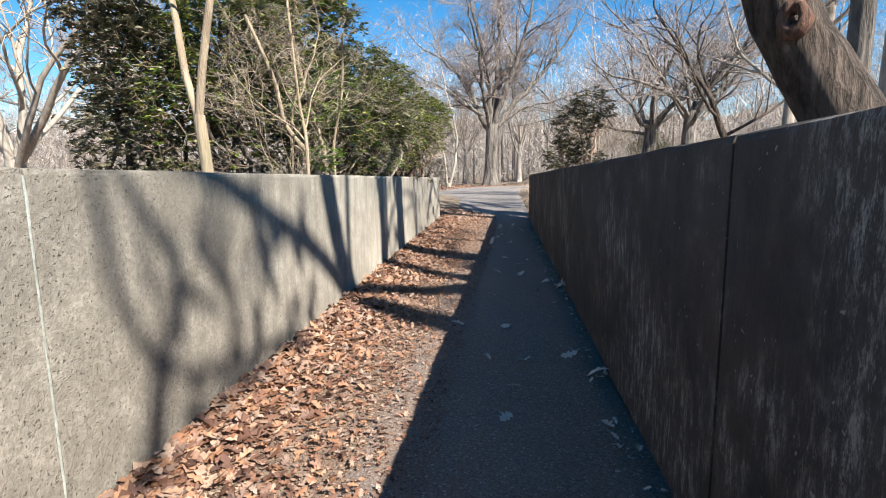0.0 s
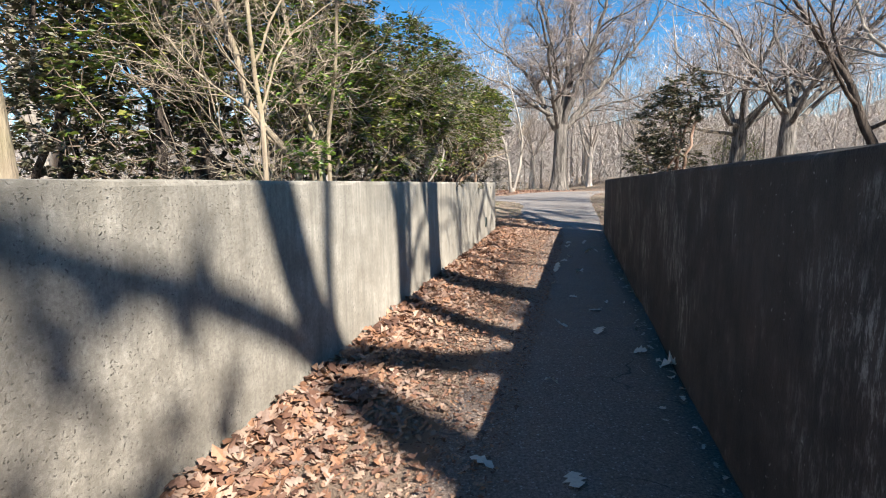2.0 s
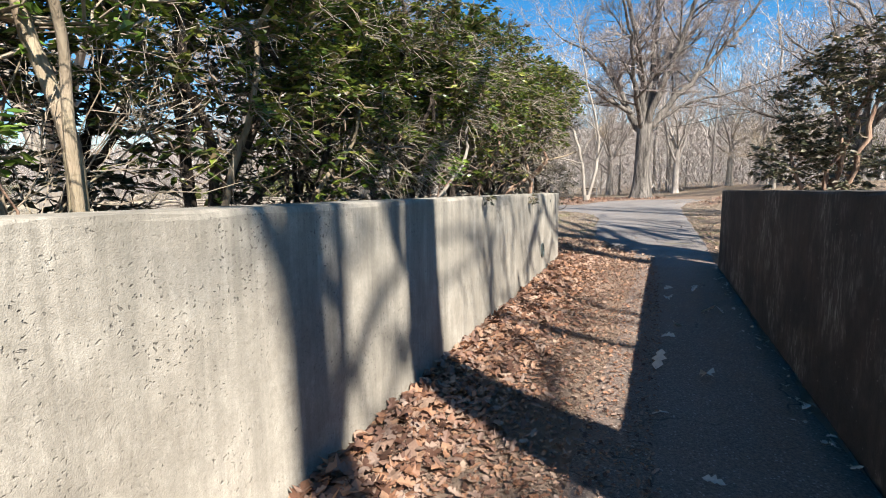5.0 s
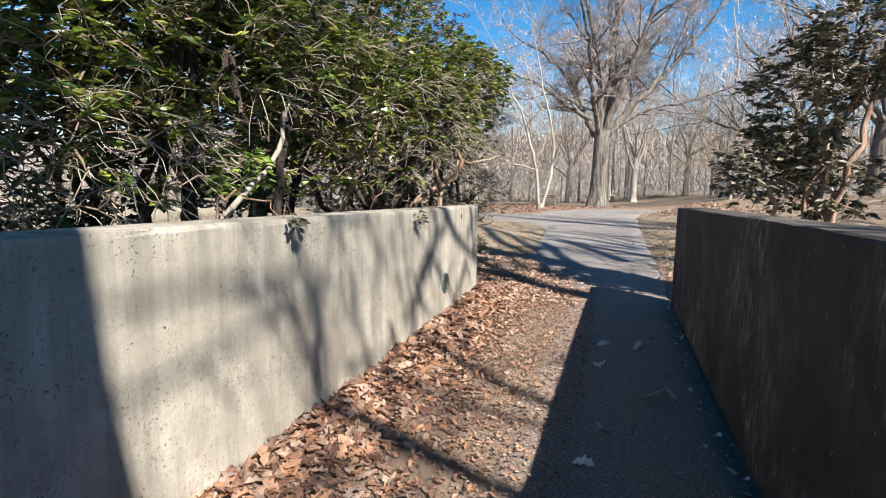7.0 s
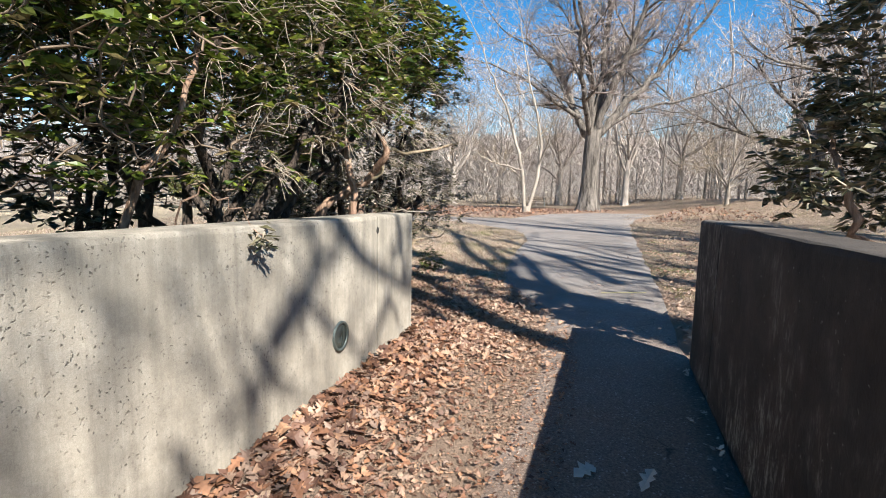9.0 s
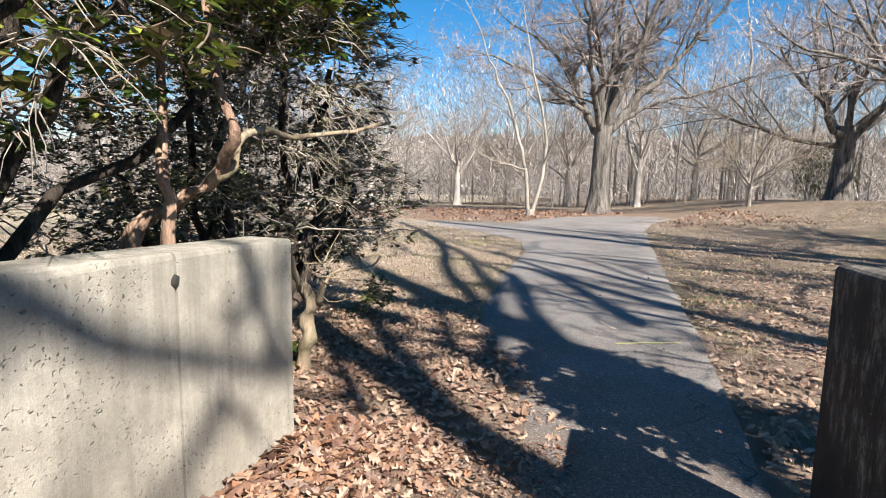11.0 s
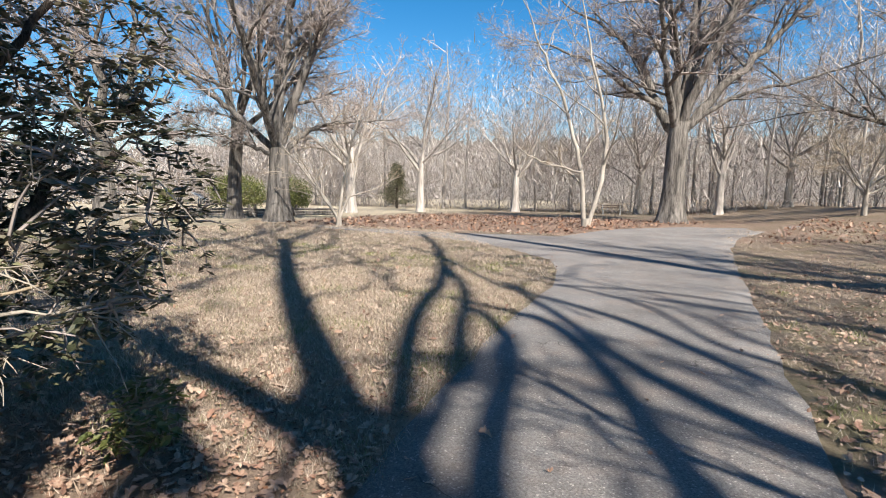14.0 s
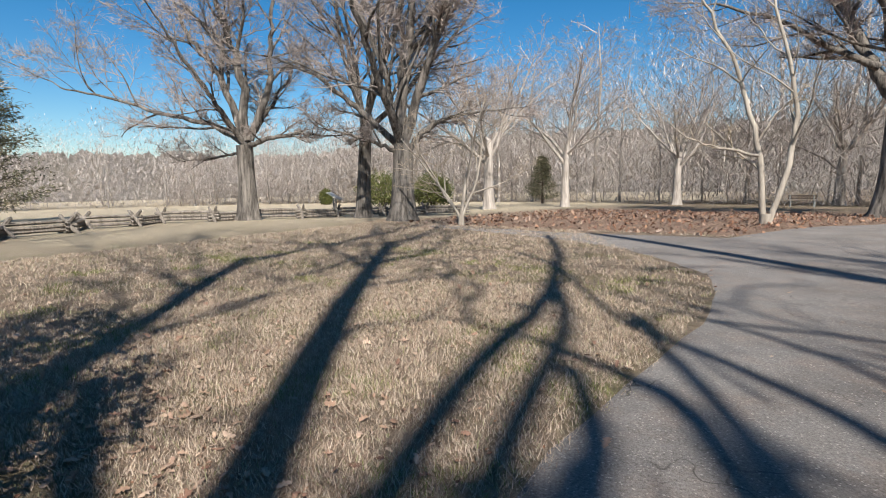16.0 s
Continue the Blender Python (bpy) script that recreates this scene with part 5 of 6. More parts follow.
rb = [(0.9 + 0.86 * (a - 0.9), 8.1 + 0.86 * (b - 8.1), 1.5 + 0.86 * (c - 1.5), 0.86 * d, 0.86 * e, 0.86 * f) for a, b, c, d, e, f in [(4.2, 16.0, 2.7, 0.75, 0.75, 0.8), (4.6, 15.8, 3.3, 0.7, 0.7, 0.6), (3.75, 16.2, 1.8, 0.6, 0.6, 0.55), (4.5, 16.2, 1.6, 0.9, 0.7, 0.5)]]
evergreen("evergreen_shrub", (4.0, 14.8, 0), 120, "dark drooping evergreen shrub beside the shaded wall", rb, 700, arch_stems((4.0, 14.8, 0), blob_tops(rb), 210), LEAF_DULL)


def into_wall(pts):
    return bool(np.any((pts[:, 0] > left_x(pts[:, 1]) - 0.34) & (pts[:, 2] < 1.55) & (pts[:, 1] < 15.7)))


# slender pale tree and bare stems among the shrubs
bare_tree("young_tree", (-1.98, 4.5, 0), 70, "slender pale tan forked tree behind the wall", [(0.04, 0, 0.1), (0.03, 0, 1.2), (-0.02, 0, 1.95)], (0.062, 0.052, 0.05, 0.05), [(0.97, 280, 76, 4.5, 0.036), (1.0, 85, 73, 4.5, 0.038)], dict(OAK, kids=(6, 5, 4), tip=0.004), BARK_TAN, TWIG_TAN, flare=0.1, sides=10, clip=into_wall)
bare = bare_tree("bare_shrub", (-2.05, 7.5, 0), 71, "tangled pale bare stems and vines behind the wall", [(0, 0, 0.1), (0, 0, 0.3)], (0.08, 0.07, 0.06), crown_limbs(71, 4, 3.2, 0.018, (70, 86), (0.5, 1.0)), dict(OAK, kids=(8, 6, 5), tip=0.0025, wob=(0.2, 0.25, 0.25, 0.2), up=(0.0, 0.02, 0, 0)), BARK_TAN, TWIG_TAN, flare=0.1, sides=8, clip=into_wall)
for pts, r0, r1 in (
        ([(-1.5, 7.4, 0.0), (-1.6, 7.55, 1.4), (-1.66, 7.56, 1.78), (-1.76, 7.52, 2.2), (-1.96, 7.82, 2.7), (-2.1, 7.9, 3.4)], 0.04, 0.022),
        ([(-1.5, 7.5, 0.0), (-1.49, 7.45, 1.5), (-1.49, 7.45, 1.79), (-1.44, 7.41, 2.04), (-1.3, 7.2, 2.5), (-1.25, 7.15, 3.2)], 0.024, 0.014),
        ([(-1.6, 6.9, 0.0), (-1.6, 6.95, 1.45), (-1.72, 6.92, 1.7), (-1.95, 6.8, 2.05), (-2.05, 6.75, 2.6), (-2.3, 6.6, 3.3)], 0.042, 0.022),
        ([(-1.7, 7.3, 0.2), (-1.55, 7.2, 1.4), (-1.7, 7.1, 1.62), (-1.9, 7.0, 1.8)], 0.035, 0.016)):
    limb_through(bare, pts, r0, r1, BARK_TAN)
stem = bare_tree("young_tree", (-1.53, 6.17, 0), 72, "slim pale green-tan sapling close behind the wall", [(0, 0, 0.1), (-0.01, 0, 1.44), (-0.02, 0.01, 1.9), (-0.1, 0.09, 2.3), (-0.2, 0.2, 3.4)], (0.025, 0.023, 0.02, 0.018, 0.014), [(0.55, 300, 50, 1.3, 0.012), (0.62, 60, 60, 1.2, 0.012), (0.7, 200, 45, 1.2, 0.01), (0.8, 20, 55, 1.4, 0.012), (1.0, 280, 75, 1.5, 0.016)], dict(OAK, kids=(5, 4, 4), tip=0.0022), BARK_TAN, TWIG_BROWN, flare=0.1, sides=8, clip=into_wall)

# ---- far trees and shrubs that stand apart ----
MID = dict(OAK, kids=(8, 6, 5), levels=3, tip=0.012)
for i, (x, y, r) in enumerate([(-16.5, 50, 0.4), (-14.3, 58, 0.36), (-8.4, 69, 0.4), (3.3, 74, 0.45), (-4.2, 82, 0.36), (9.5, 66, 0.36), (16, 72, 0.4)]):
    bare_tree("field_tree", (x, y, gz(x, y)), 300 + i, "pale-trunked leafless tree at the wood's edge", [(0, 0, 0.3), (0, 0, 2.6), (0.1, 0, 4.6)], (r * 1.1, r * 0.9, r * 0.75, r * 0.6), crown_limbs(310 + i, 8, 7.5, r * 0.36, (22, 75), (0.7, 1.0)), MID, BARK_FAR, TWIG_GREY, flare=0.5)


def conifer(name, at, seed, label, h, r, leaf):
    """A dense evergreen with drooping tiers of foliage sprays on real branches."""
    rng = np.random.default_rng(seed)
    root = thing(name, at, label, "tree")
    g = Geo()
    tube(g, [(0, 0, -0.2), (0, 0, h * 0.5), (0, 0, h)], (0.16, 0.1, 0.02), 8)
    part("trunk", g.mesh("trunk", BARK_DARK), root)
    br, o, d = Geo(), [], []
    for i in range(150):
        t = rng.uniform(0.06, 0.98)
        a = rng.uniform(0, 6.28)
        L = r * (1 - t) ** 0.75 * rng.uniform(0.55, 1.15) + 0.15
        e = np.array([math.cos(a) * L, math.sin(a) * L, L * 0.25])
        s = np.array([0, 0, h * t])
        tube(br, [s, s + e * 0.5 - [0, 0, 0.04 * L], s + e], (0.02, 0.014, 0.005), 3)
        for k in range(60):
            q = rng.uniform(0.25, 1.05)
            o.append(s + e * q + rng.normal(0, 0.13, 3))
            d.append(e / L + rng.normal(0, 0.6, 3))
    tagged(part("branching", br.mesh("branching", BARK_DARK), root), kind="stuff")
    o, d = np.array(o), np.array(d)
    L = rng.uniform(0.12, 0.3, len(o))
    v, f = leaf_blades(o, d, L, L * 0.3, rng, 0.1)
    tagged(part("foliage", np_mesh("foliage", v, f, leaf, False), root), kind="stuff")
    return root


conifer("cedar_tree", (-32.6, 27.6, gz(-32.6, 27.6)), 401, "dark green cedar standing in the field", 8.0, 3.2, LEAF_DULL)
conifer("cedar_tree", (-22.6, 72, gz(-22.6, 72)), 402, "small dark evergreen at the wood's edge", 5.0, 2.0, LEAF_DULL)


def far_bush(at, seed, w, h, mat, label):
    rng = np.random.default_rng(seed)
    root = thing("evergreen_bush", at, label, "shrub")
    g = Geo()
    for i in range(9):
        a = rng.uniform(0, 6.28)
        tube(g, [(0, 0, -0.1), (math.cos(a) * w * 0.2, math.sin(a) * w * 0.2, h * 0.4), (math.cos(a) * w * 0.35, math.sin(a) * w * 0.35, h * 0.75)], (0.05, 0.035, 0.01), 4)
    tagged(part("branching", g.mesh("branching", BARK_DARK), root), kind="stuff")
    p, u = in_blobs(rng, [(0, 0, h * 0.5, w * 0.5, w * 0.5, h * 0.5), (w * 0.3, 0, h * 0.4, w * 0.3, w * 0.3, h * 0.38), (-w * 0.3, 0, h * 0.42, w * 0.3, w * 0.3, h * 0.4)], 5000)
    p = p[p[:, 2] > 0]
    L = rng.uniform(0.15, 0.32, len(p))
    v, f = leaf_blades(p, rng.normal(size=p.shape) + [0, 0, 0.5], L, L * 0.4, rng, 0.1)
    tagged(part("foliage", np_mesh("foliage", v, f, mat, False), root), kind="stuff")


far_bush((-30, 54.5, gz(-30, 54.5)), 411, 4.6, 3.2, LEAF_OLIVE, "yellow-green evergreen bush beyond the rail fence")
far_bush((-26, 56.5, gz(-26, 56.5)), 412, 3.4, 3.0, LEAF_OLIVE, "yellow-green evergreen bush beyond the rail fence")
far_bush((-50, 66, gz(-50, 66)), 413, 1.6, 2.0, LEAF_OLIVE, "small green evergreen bush in the far field")
far_bush((27, 70, gz(27, 70)), 414, 5, 6, LEAF_EVER, "green evergreen bush beyond the rise")


# ---- split-rail fence ----


def rail_mesh(a, b, rng):
    g = Geo()
    a, b = np.array(a), np.array(b)
    m = (a + b) / 2 + rng.normal(0, 0.02, 3)
    tube(g, [a, a * 0.98 + b * 0.02, m, b * 0.98 + a * 0.02, b], (0.03, 0.062, 0.068, 0.058, 0.03), 6, 0.12, rng)
    return g.mesh("rail", RAIL_WOOD, False)


def make_fence():
    rng = np.random.default_rng(500)
    line = curve_pts([(-14.0, 19.5), (-17.2, 23.3), (-19.1, 26.4), (-19.6, 29.6), (-18.2, 33.6), (-16.0, 37.4), (-13.2, 41.5)], 15)
    root = tagged(new("rail_fence"), "low zigzag split-rail fence of weathered grey wood", "fence")
    knots = []
    for i, (x, y) in enumerate(line[:, :2]):
        d = line[min(i + 1, 14), :2] - line[max(i - 1, 0), :2]
        n = np.array([-d[1], d[0]]) / np.linalg.norm(d)
        p = np.array([x, y]) + n * (0.45 if i % 2 else -0.45)
        knots.append((p, d / np.linalg.norm(d), n))
    for i in range(14):
        (a, d, n), (b, _, _) = knots[i], knots[i + 1]
        w = (b - a) / np.linalg.norm(b - a)
        for k in range(3):
            z = 0.07 + 0.13 * k + (0.065 if i % 2 else 0)
            a3 = (*(a - w * 0.25), gz(*a) + z)
            b3 = (*(b + w * 0.25), gz(*b) + z + rng.normal(0, 0.01))
            part("rail", rail_mesh(a3, b3, rng), root)
        for s in (-1, 1):
            q = a + n * s * 0.4
            part("stake", rail_mesh((*q, gz(*q) - 0.05), (*(a - n * s * 0.22 + d * 0.1 * s), gz(*a) + 0.62), rng), root)


make_fence()


def info_panel(at, turn):
    root = thing("information_panel", at + (0, 0, turn), "low angled information panel on two grey legs", "sign")
    for s in (-0.32, 0.32):
        part("leg", bm_mesh("leg", box_bm(s - 0.03, s + 0.03, -0.03, 0.03, -0.15, 0.9, 0.006), METAL), root)
    bm = box_bm(-0.5, 0.5, -0.35, 0.35, -0.025, 0.025, 0.008)
    bmesh.ops.transform(bm, matrix=pose(0, 0, 1.0, 30), verts=bm.verts[:])
    part("panel", bm_mesh("panel", bm, mat_plain("pale_panel", (0.5, 0.5, 0.48), 0.9)), root, "pale angled display panel")


info_panel((-17.6, 36.9, gz(-17.6, 36.9)), 125)


def bench(at, turn):
    root = thing("park_bench", at + (0, 0, turn), "dark wooden park bench on the far grass", "bench")
    for k in range(3):
        part("seat_slat", bm_mesh("seat_slat", box_bm(-0.9, 0.9, -0.2 + k * 0.15, -0.07 + k * 0.15, 0.43, 0.47, 0.006), BARK_DARK), root)
    for k in range(2):
        part("back_slat", bm_mesh("back_slat", box_bm(-0.9, 0.9, 0.24, 0.28, 0.58 + k * 0.17, 0.71 + k * 0.17, 0.006), BARK_DARK), root)
    for s in (-0.75, 0.75):
        part("leg", bm_mesh("leg", box_bm(s - 0.04, s + 0.04, -0.2, -0.12, -0.1, 0.43, 0.006), METAL), root)
        part("leg", bm_mesh("leg", box_bm(s - 0.04, s + 0.04, 0.16, 0.24, -0.1, 0.88, 0.006), METAL), root)


bench((0.9, 66, gz(0.9, 66)), 10)

# ---- details of the walls ----
ALONG = math.degrees(math.atan(0.1118 / 0.9937))


def joint_sealant(wall, fx, y, top, side, mat, width):
    """A ragged bead of sealant down a joint between two panels."""
    rng = np.random.default_rng(int(y * 7) + 3)
    n = 40
    z = np.linspace(0.0, top - 0.03, n)
    g = Geo()
    v = []
    for i in range(n):
        w = width * (0.55 + 0.45 * abs(math.sin(i * 1.7)) * rng.uniform(0.5, 1.2))
        c = y + rng.normal(0, 0.002)
        e = 0.004 * side
        v += [(fx(c - w) + 0.005 * side, c - w, z[i]), (fx(c) - e, c, z[i]), (fx(c + w) + 0.005 * side, c + w, z[i])]
    i = (np.arange(n - 1)[:, None] * 3 + np.arange(2)).ravel()
    g.add(v, np.stack([i, i + 1, i + 4, i + 3], -1))
    part("sealant", g.mesh("sealant", mat), wall, "cracked joint sealant")


joint_sealant(WALL_L, left_x, 2.052, 1.52, -1, SEALANT, 0.007)


def gap_fill(wall, fx, y, top, side):
    x = fx(y) + side * 0.15
    bm = box_bm(-0.12, 0.12, -0.02, 0.02, -0.2, top - 0.03)
    bmesh.ops.transform(bm, matrix=pose(x, y, 0, 0, 0, -ALONG), verts=bm.verts[:])
    part("joint_filler", bm_mesh("joint_filler", bm, DARK_GAP), wall)


for y, top in ((2.052, 1.52), (14.757, 1.21)):
    gap_fill(WALL_L, left_x, y, top, -1)
for y, top in ((1.81, 1.59), (14.34, 1.25)):
    gap_fill(WALL_R, right_x, y, top, 1)


def drain_cover(at, turn):
    """A round cast cover: rim, dished plate and two raised bars."""
    root = thing("drain_cover", at + (0, 0, turn), "round green-bronze drain cover set in the concrete wall", "drain")

    def disc(r0, r1, x0, x1, name, seg=32):
        g = Geo()
        a = np.linspace(0, 2 * np.pi, seg, endpoint=False)
        rows = [(r1, x0), (r1, x1), (r0, x1), (r0, x0 + 0.002)]
        v = [(x, r * math.cos(t), r * math.sin(t)) for r, x in rows for t in a]
        i = np.arange(3)[:, None] * seg
        j = np.arange(seg)
        k = (j + 1) % seg
        g.add(v, np.stack([i + j, i + k, i + seg + k, i + seg + j], -1).reshape(-1, 4))
        return g.mesh(name, BRONZE)
    part("rim", disc(0.092, 0.112, -0.01, 0.016, "rim"), root)
    part("plate", disc(0.001, 0.093, -0.01, 0.006, "plate"), root)
    bm = box_bm(0.004, 0.014, 0.02, 0.03, -0.08, 0.08, 0.003)
    part("bar", bm_mesh("bar", bm, BRONZE), root)
    bm = box_bm(0.004, 0.012, -0.05, -0.035, -0.05, -0.03, 0.003)
    part("boss", bm_mesh("boss", bm, BRONZE), root)


drain_cover((left_x(14.08) + 0.002, 14.08, 0.36), -ALONG)

# faded yellow mark across the asphalt
g = Geo()
rng = np.random.default_rng(8)
xs = np.linspace(2.05, 2.68, 14)
v = []
for x in xs:
    y = 18.0 + 0.3 * (x - 2.1) + rng.normal(0, 0.006)
    w = 0.022 * rng.uniform(0.5, 1.2)
    v += [(x, y - w, 0.0245), (x, y + w, 0.0245)]
i = np.arange(13) * 2
g.add(v, np.stack([i, i + 2, i + 3, i + 1], -1))
tagged(new("painted_mark", g.mesh("painted_mark", YELLOW)), "short faded yellow paint line on the asphalt", "paint mark")

# ---- broken shrub and sprigs by the wall's end ----


def dead_shrub():
    root = thing("broken_shrub", (-0.55, 16.75, 0), "broken pale stump of a shrub with crooked bare twigs", "shrub")
    rng = np.random.default_rng(61)
    o = np.array((-0.55, 16.75, 0))

    def limb(name, pts, r0, r1, n=14):
        g = Geo()
        q = curve_pts(pts, n)
        tube(g, q - o, np.linspace(r0, r1, n) * (1 + 0.12 * np.sin(np.arange(n) * 1.9)), 9, 0.12, rng)
        part(name, g.mesh(name, BARK_TAN), root)
    limb("trunk", [(-0.54, 16.68, -0.1), (-0.52, 16.64, 0.16), (-0.45, 16.6, 0.3), (-0.5, 16.64, 0.44), (-0.43, 16.62, 0.55), (-0.52, 16.66, 0.7)], 0.062, 0.05)
    limb("limb", [(-0.49, 16.7, 0.5), (-0.56, 16.68, 0.66), (-0.6, 16.66, 0.8), (-0.61, 16.65, 0.92)], 0.032, 0.016)
    limb("limb", [(-0.47, 16.69, 0.52), (-0.38, 16.7, 0.66), (-0.3, 16.75, 0.8), (-0.05, 16.9, 0.83), (0.02, 16.95, 0.92)], 0.02, 0.006)
    limb("limb", [(-0.46, 16.69, 0.52), (-0.36, 16.6, 0.6), (-0.33, 16.58, 0.72)], 0.035, 0.02)
    for k in range(9):
        a = np.array((-0.45, 16.7, 0.7)) + rng.normal(0, 0.09, 3)
        d = np.array([rng.uniform(-0.1, 0.4), rng.normal(0, 0.2), rng.uniform(-0.12, 0.25)])
        limb("twig", [tuple(a), tuple(a + d * 0.5 + rng.normal(0, 0.03, 3)), tuple(a + d)], 0.007, 0.003, 6)
    limb("limb", [(-1.3, 17.2, 1.45), (-1.0, 17.3, 1.15), (-0.6, 17.6, 1.05), (-0.1, 17.9, 1.2)], 0.016, 0.005)


dead_shrub()
for i, (x, y, z, r, tips, mat, label) in enumerate([
        (-0.42, 18.25, 0.34, 0.2, 55, LEAF_OLIVE, "small fresh green sprig at the shrub's foot"),
        (-0.8, 16.55, 0.16, 0.2, 90, LEAF_EVER, "low dark green seedling among fallen leaves"),
        (-1.5, 6.95, 1.64, 0.24, 55, LEAF_LIME, "bright green leafy sprig over the wall"),
        (-1.7, 7.5, 2.5, 0.6, 170, LEAF_LIME, "thin yellow-green leaves on pale stems over the wall"),
        (-1.05, 11.2, 1.6, 0.22, 60, LEAF_LIME, "yellow-green leafy sprig over the wall"),
        (-0.55, 10.98, 1.28, 0.05, 5, LEAF_DULL, "few dark leaves hanging over the wall's edge"),
        (-0.3, 13.1, 1.2, 0.07, 8, LEAF_DULL, "few dark leaves hanging over the wall's edge")]):
    evergreen("leafy_sprig", (x - (0.6 if "hanging" in label else 0.1), y, 0), 600 + i, label, [(x, y, z, r, r * 1.2, r * 0.8)], tips, [[(x - 0.6, y, -0.05), (x - 0.5, y, 1.25), (x - 0.25, y, 1.42), (x, y, z)] if "hanging" in label else [(x - 0.25, y, -0.05), (x - 0.22, y, z * 0.5), (x - 0.1, y, z)]], mat, stem_r=0.01, leaf_len=(0.045, 0.08), whorl=4 if "hanging" in label else 5)

# ---- fallen leaves, grass ----


def oak_leaf_outline():
    """Half-lobed outline of an oak leaf of unit length, and its middle."""
    half = [(0.0, 0.02), (0.25, 0.26), (0.36, 0.11), (0.55, 0.34), (0.64, 0.13), (0.8, 0.22), (1.0, 0.0)]
    return np.array(half + [(x, -y) for x, y in half[-2:0:-1]])


def leaf_litter(x, y, z, size, rng, flat=0.25):
    """Curled lobed leaves lying about: arrays for one mesh."""
    o = oak_leaf_outline()
    n, k = len(x), len(o)
    t = np.concatenate([[(0.5, 0.0)], o])
    px, py = (t[:, 0] - 0.5)[None] * size[:, None], t[:, 1][None] * size[:, None] * rng.uniform(0.7, 1.25, n)[:, None]
    curl = rng.normal(0, 1, n)[:, None] * flat
    pz = (px ** 2 * curl * 2 + py ** 2 * rng.normal(0.5, 1, n)[:, None] * 4 * flat) / size[:, None]
    a, b, c = rng.uniform(0, 6.28, n)[:, None], rng.normal(0, flat, n)[:, None], rng.normal(0, flat, n)[:, None]
    pz = pz + px * b + py * c
    pz -= pz.min(1, keepdims=True)
    v = np.stack([x[:, None] + px * np.cos(a) - py * np.sin(a), y[:, None] + px * np.sin(a) + py * np.cos(a), z[:, None] + pz], -1).reshape(-1, 3)
    i = (np.arange(n) * (k + 1))[:, None, None]
    j = np.arange(k)
    f = (i + np.stack([np.zeros(k, int), 1 + j, 1 + (j + 1) % k], -1)[None]).reshape(-1, 3)
    return v, f


def scatter_litter():
    rng = np.random.default_rng(700)
    y = rng.uniform(-1, 15.8, 13000)
    x = left_x(y) + 0.03 + np.abs(rng.normal(0, 0.68, len(y)))
    keep = x < np.minimum(left_x(y) + 1.75, path_edge(y) + 0.1)
    x, y = x[keep], y[keep]
    z = 0.006 + 0.03 * rng.random(len(x)) * np.exp(-(x - left_x(y)) / 0.5) + 0.018 * (x > path_edge(y) - 0.42)
    size = (0.04 + 0.075 * np.exp(-((x - left_x(y)) / 0.75) ** 2)) * rng.uniform(0.6, 1.25, len(x))
    v, f = leaf_litter(x, y, z, size, rng)
    tagged(new("leaf_litter", np_mesh("leaf_litter", v, f, LEAF_DRY, False)), "brown curled oak leaves drifted against the wall", "fallen leaves", kind="stuff")
    # crumbled scraps
    y = np.concatenate([rng.uniform(-0.5, 15.8, 34000), rng.normal(17.4, 1.6, 8000)])
    x = np.concatenate([left_x(y[:34000]) + 0.02 + rng.uniform(0, 1.0, 34000) ** 0.8 * 1.75, rng.normal(0.1, 1.0, 8000)])
    ok = ~((y < 15.65) & (x < left_x(y) + 0.02)) & (x < path_edge(y) + 0.06) & (y > -0.6)
    x, y = x[ok], y[ok]
    n = len(x)
    a, L = rng.uniform(0, 6.28, n), 0.009 + 0.034 * rng.random(n) ** 2
    d = np.stack([np.cos(a), np.sin(a), rng.normal(0, 0.25, n)], -1)
    v, f = leaf_blades(np.stack([x, y, 0.008 + 0.012 * rng.random(n) + 0.018 * (x > path_edge(y) - 0.42)], -1), d, L, L * rng.uniform(0.3, 0.7, n), rng, 0.0, 0.3)
    v[:, 2] = np.maximum(v[:, 2], 0.003 + 0.018 * (v[:, 0] > path_edge(v[:, 1]) - 0.42))
    tagged(new("leaf_scraps", np_mesh("leaf_scraps", v, f, LEAF_DRY, False)), "crumbled leaf scraps and chaff on bare soil", "fallen leaves", kind="stuff")
    # past the walls
    xs, ys = [], []
    for cx, cy, sxx, syy, n in ((-0.9, 17.2, 1.1, 1.4, 4200), (0.45, 16.4, 0.6, 1.4, 2200), (4.6, 18.5, 1.4, 2.6, 4200), (5.5, 23, 1.6, 4, 3000), (-2.5, 21, 2.5, 3, 900), (2.9, 16.0, 0.35, 0.9, 700)):
        xs.append(rng.normal(cx, sxx, n))
        ys.append(rng.normal(cy, syy, n))
    x, y = np.concatenate(xs), np.concatenate(ys)
    road = (x > path_edge(y) + 0.03) & (x < 2.75 + 0.115 * (y - 17)) & (rng.random(len(x)) > 0.04)
    wall = (y < 15.7) & (x < left_x(y) + 0.02) | ((y < 15.2) & (np.abs(x - right_x(y) - 0.15) < 0.25))
    k = ~road & ~wall & (y > 14.6)
    x, y = x[k], y[k]
    v, f = leaf_litter(x, y, ground_z(x, y) + 0.006 + 0.02 * rng.random(len(x)), rng.uniform(0.03, 0.09, len(x)), rng)
    tagged(new("leaf_litter", np_mesh("leaf_litter", v, f, LEAF_TAN, False)), "brown oak leaves scattered over grass and path edges", "fallen leaves", kind="stuff")
    # under the far oaks
    x, y = rng.uniform(-11, 11, 3600), rng.uniform(33.6, 50, 3600)
    k = (x < -0.6 + (y - 32) * 0.42) | (x > 4.9 + (y - 33) * 0.42)
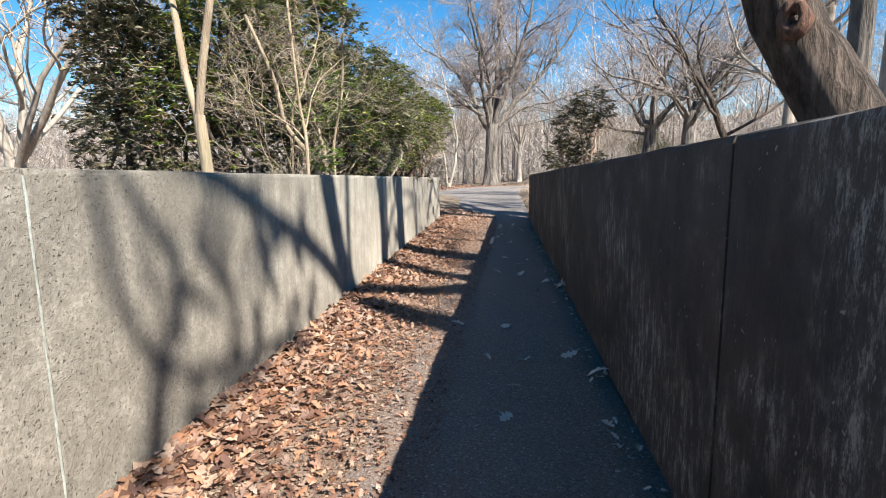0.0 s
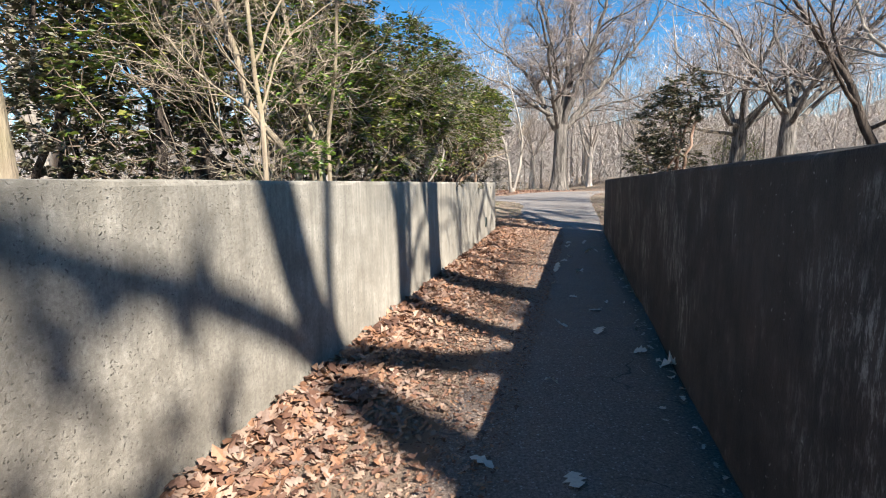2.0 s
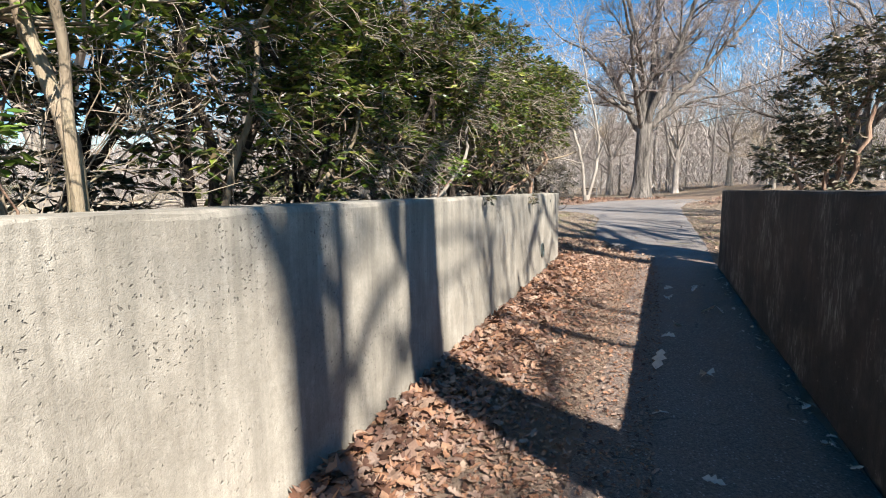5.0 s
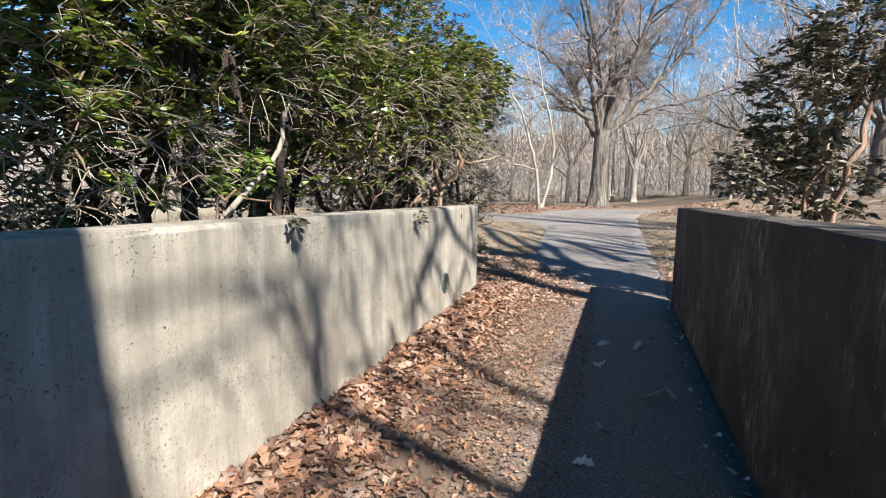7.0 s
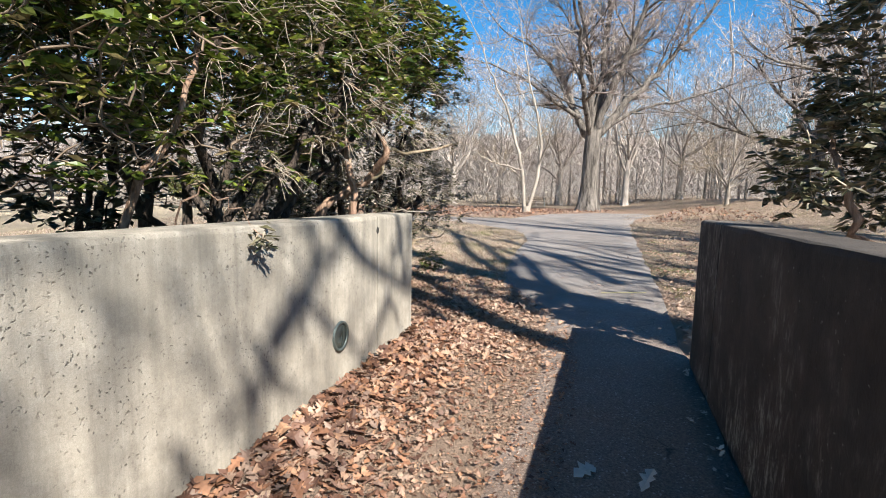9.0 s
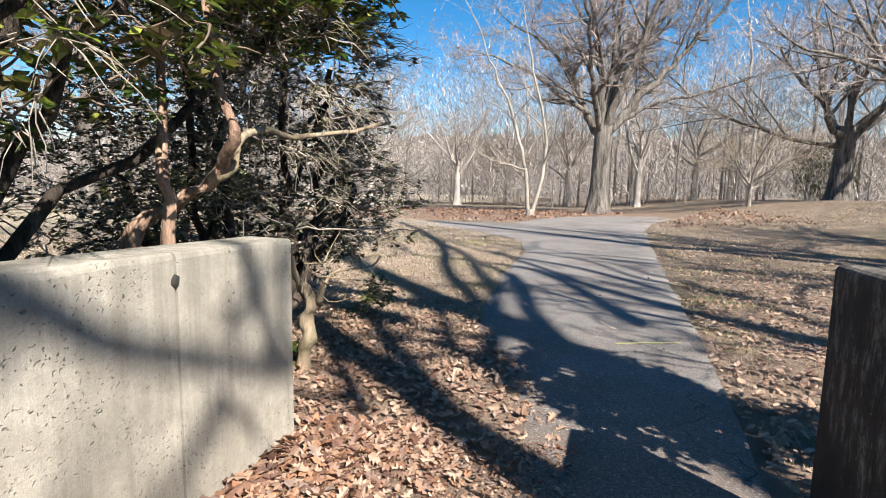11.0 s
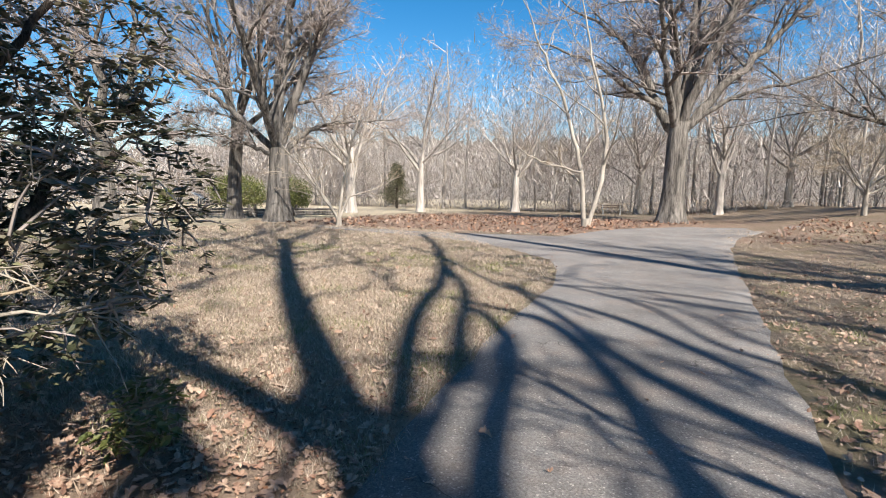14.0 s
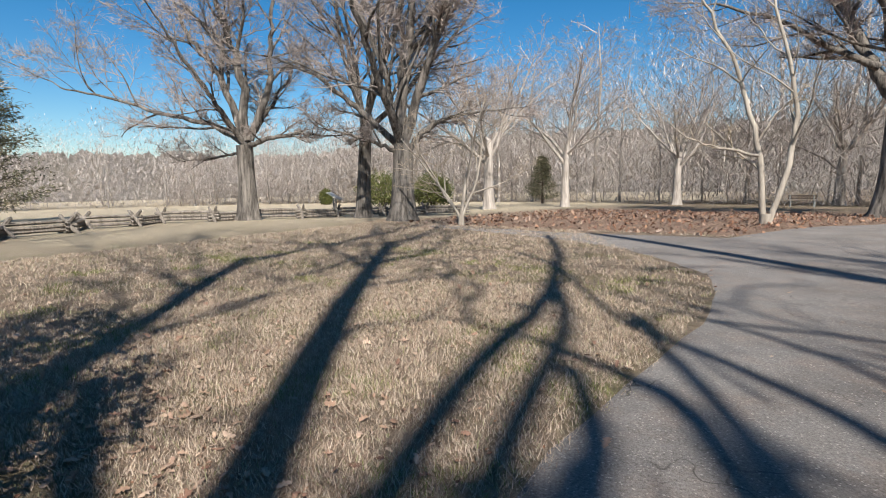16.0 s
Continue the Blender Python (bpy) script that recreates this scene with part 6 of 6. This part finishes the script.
    x, y = x[k], y[k]
    v, f = leaf_litter(x, y, ground_z(x, y) + 0.01, rng.uniform(0.1, 0.19, len(x)), rng, 0.4)
    tagged(new("leaf_litter", np_mesh("leaf_litter", v, f, LEAF_DRY, False)), "russet fallen leaves spread under bare oaks", "fallen leaves", kind="stuff")
    # drift along the foot of the shaded wall
    y = rng.uniform(0, 15, 170)
    x = right_x(y) - np.abs(rng.normal(0, 0.1, 170)) - 0.03
    v, f = leaf_litter(x, y, np.full(170, 0.022), rng.uniform(0.02, 0.07, 170), rng)
    tagged(new("leaf_litter", np_mesh("leaf_litter", v, f, LEAF_GREY, False)), "pale leaf scraps along the shaded wall's foot", "fallen leaves", kind="stuff")


scatter_litter()


def path_leaves():
    rng = np.random.default_rng(710)
    spots = [(0.46, 3.4), (0.33, 3.95), (0.6, 3.85), (0.36, 2.95), (0.93, 2.85), (0.97, 3.95), (0.57, 4.75), (0.13, 4.85), (1.08, 3.55), (0.75, 7.3), (1.15, 7.9), (1.07, 7.15), (0.85, 9.2),
             (0.55, 5.9), (1.45, 6.3), (1.3, 6.6), (1.45, 13.15), (1.75, 13.1), (1.27, 11.35), (1.66, 11.9), (1.13, 10.9), (1.35, 12.5), (1.8, 12.0), (0.95, 10.1), (1.25, 9.9), (1.0, 8.5)]
    for x, y in spots:
        v, f = leaf_litter(np.zeros(1), np.zeros(1), np.zeros(1), rng.uniform(0.1, 0.155, 1), rng, 0.3)
        ob = new("fallen_leaf", np_mesh("fallen_leaf", v, f, LEAF_GREY, False))
        ob.matrix_basis = pose(x, y, 0.0215)
        tagged(ob, "pale dry lobed oak leaf lying on shaded asphalt", "leaf", "leaves on the path")


path_leaves()


def grass_blades(name, n, area, label, seed, low, high, mat=None, patch=0.0):
    """Dry mown grass: tufts of bent blades, thinning with distance."""
    rng = np.random.default_rng(seed)
    tuft = n // 12
    x0, x1, y0, y1 = area
    x = rng.uniform(x0, x1, tuft * 4)
    y = y0 + (y1 - y0) * rng.random(tuft * 4) ** 1.5
    dens = np.array([0.5 + 0.5 * noise.noise((a * 1.1, b * 1.1, 2.0)) for a, b in zip(x, y)])
    if patch:
        dens = np.where(dens > patch, 1.0, -1.0)
    left = path_edge(y) + 0.02 - np.where(y < 33.8, 0.68 * np.maximum(0, y - 26.8), 0.0) + rng.normal(0, 0.06, len(y))
    right = 2.75 + 0.115 * (y - 17) + 0.05 + rng.normal(0, 0.06, len(y))
    ok = ((x < left) | (x > right)) & (rng.random(len(x)) < dens + 0.4)
    ok &= ~((y < 19.5) & (x > -2.2) & (x < 0.7) & (rng.random(len(x)) < 0.5))
    x, y = x[ok][:tuft], y[ok][:tuft]
    k = np.repeat(np.arange(len(x)), 12)
    bx, by = x[k] + rng.normal(0, 0.05, len(k)), y[k] + rng.normal(0, 0.05, len(k))
    a = rng.uniform(0, 6.28, len(k))
    h = rng.uniform(low, high, len(k)) * rng.uniform(0.5, 1.2, len(x))[k]
    lean = rng.uniform(0.2, 2.0, len(k)) * h
    w = rng.uniform(0.001, 0.0026, len(k)) * (1 + np.hypot(bx - 1.7, by - 18) / 6)
    bz = ground_z(bx, by)
    side = np.stack([-np.sin(a) * w, np.cos(a) * w, np.zeros(len(k))], -1)
    foot = np.stack([bx, by, bz - 0.004], -1)
    tip = np.stack([bx + np.cos(a) * lean, by + np.sin(a) * lean, bz + h], -1)
    v = np.stack([foot - side, foot + side, tip], 1).reshape(-1, 3)
    tagged(new(name, np_mesh(name, v, np.arange(len(v)).reshape(-1, 3), mat or GRASS_DRY, False)), label, "grass", kind="stuff")


grass_blades("dry_grass", 190000, (-12, 0.8, 17.0, 34), "short dry straw-coloured winter grass with green tufts", 801, 0.025, 0.075)
grass_blades("dry_grass", 210000, (-4.6, 0.75, 18.6, 25.5), "dense matted dry winter grass at the path's edge", 805, 0.012, 0.045)
grass_blades("dry_grass", 100000, (2.6, 15, 15.5, 40), "short dry straw-coloured winter grass beside the path", 802, 0.022, 0.065)
GRASS_GREEN = mat_leaf("green_grass", [(0.13, 0.15, 0.04), (0.22, 0.235, 0.07), (0.33, 0.31, 0.13)], 0.7, 0.3, 5)
grass_blades("green_grass", 34000, (-9, 0.7, 18.0, 28), "fresh green tufts among dry winter grass", 803, 0.02, 0.06, GRASS_GREEN, 0.62)
grass_blades("green_grass", 9000, (3.0, 7, 16.5, 26), "fresh green tufts beside the path", 804, 0.02, 0.05, GRASS_GREEN, 0.66)

# dark lump for a clip and its shadow at the sunny wall's last joint
bm = bmesh.new()
bmesh.ops.create_icosphere(bm, subdivisions=1, radius=0.03)
for v_ in bm.verts:
    v_.co = Vector((v_.co.x * 0.35, v_.co.y * random.uniform(0.5, 1.1), v_.co.z * random.uniform(0.6, 1.3)))
bmesh.ops.transform(bm, matrix=pose(left_x(14.75) + 0.002, 14.75, 1.09, 0, 0, -ALONG), verts=bm.verts[:])
part("joint_clip_shade", bm_mesh("joint_clip_shade", bm, DARK_GAP), WALL_L, "dark lump for a small clip and its shadow at a joint")
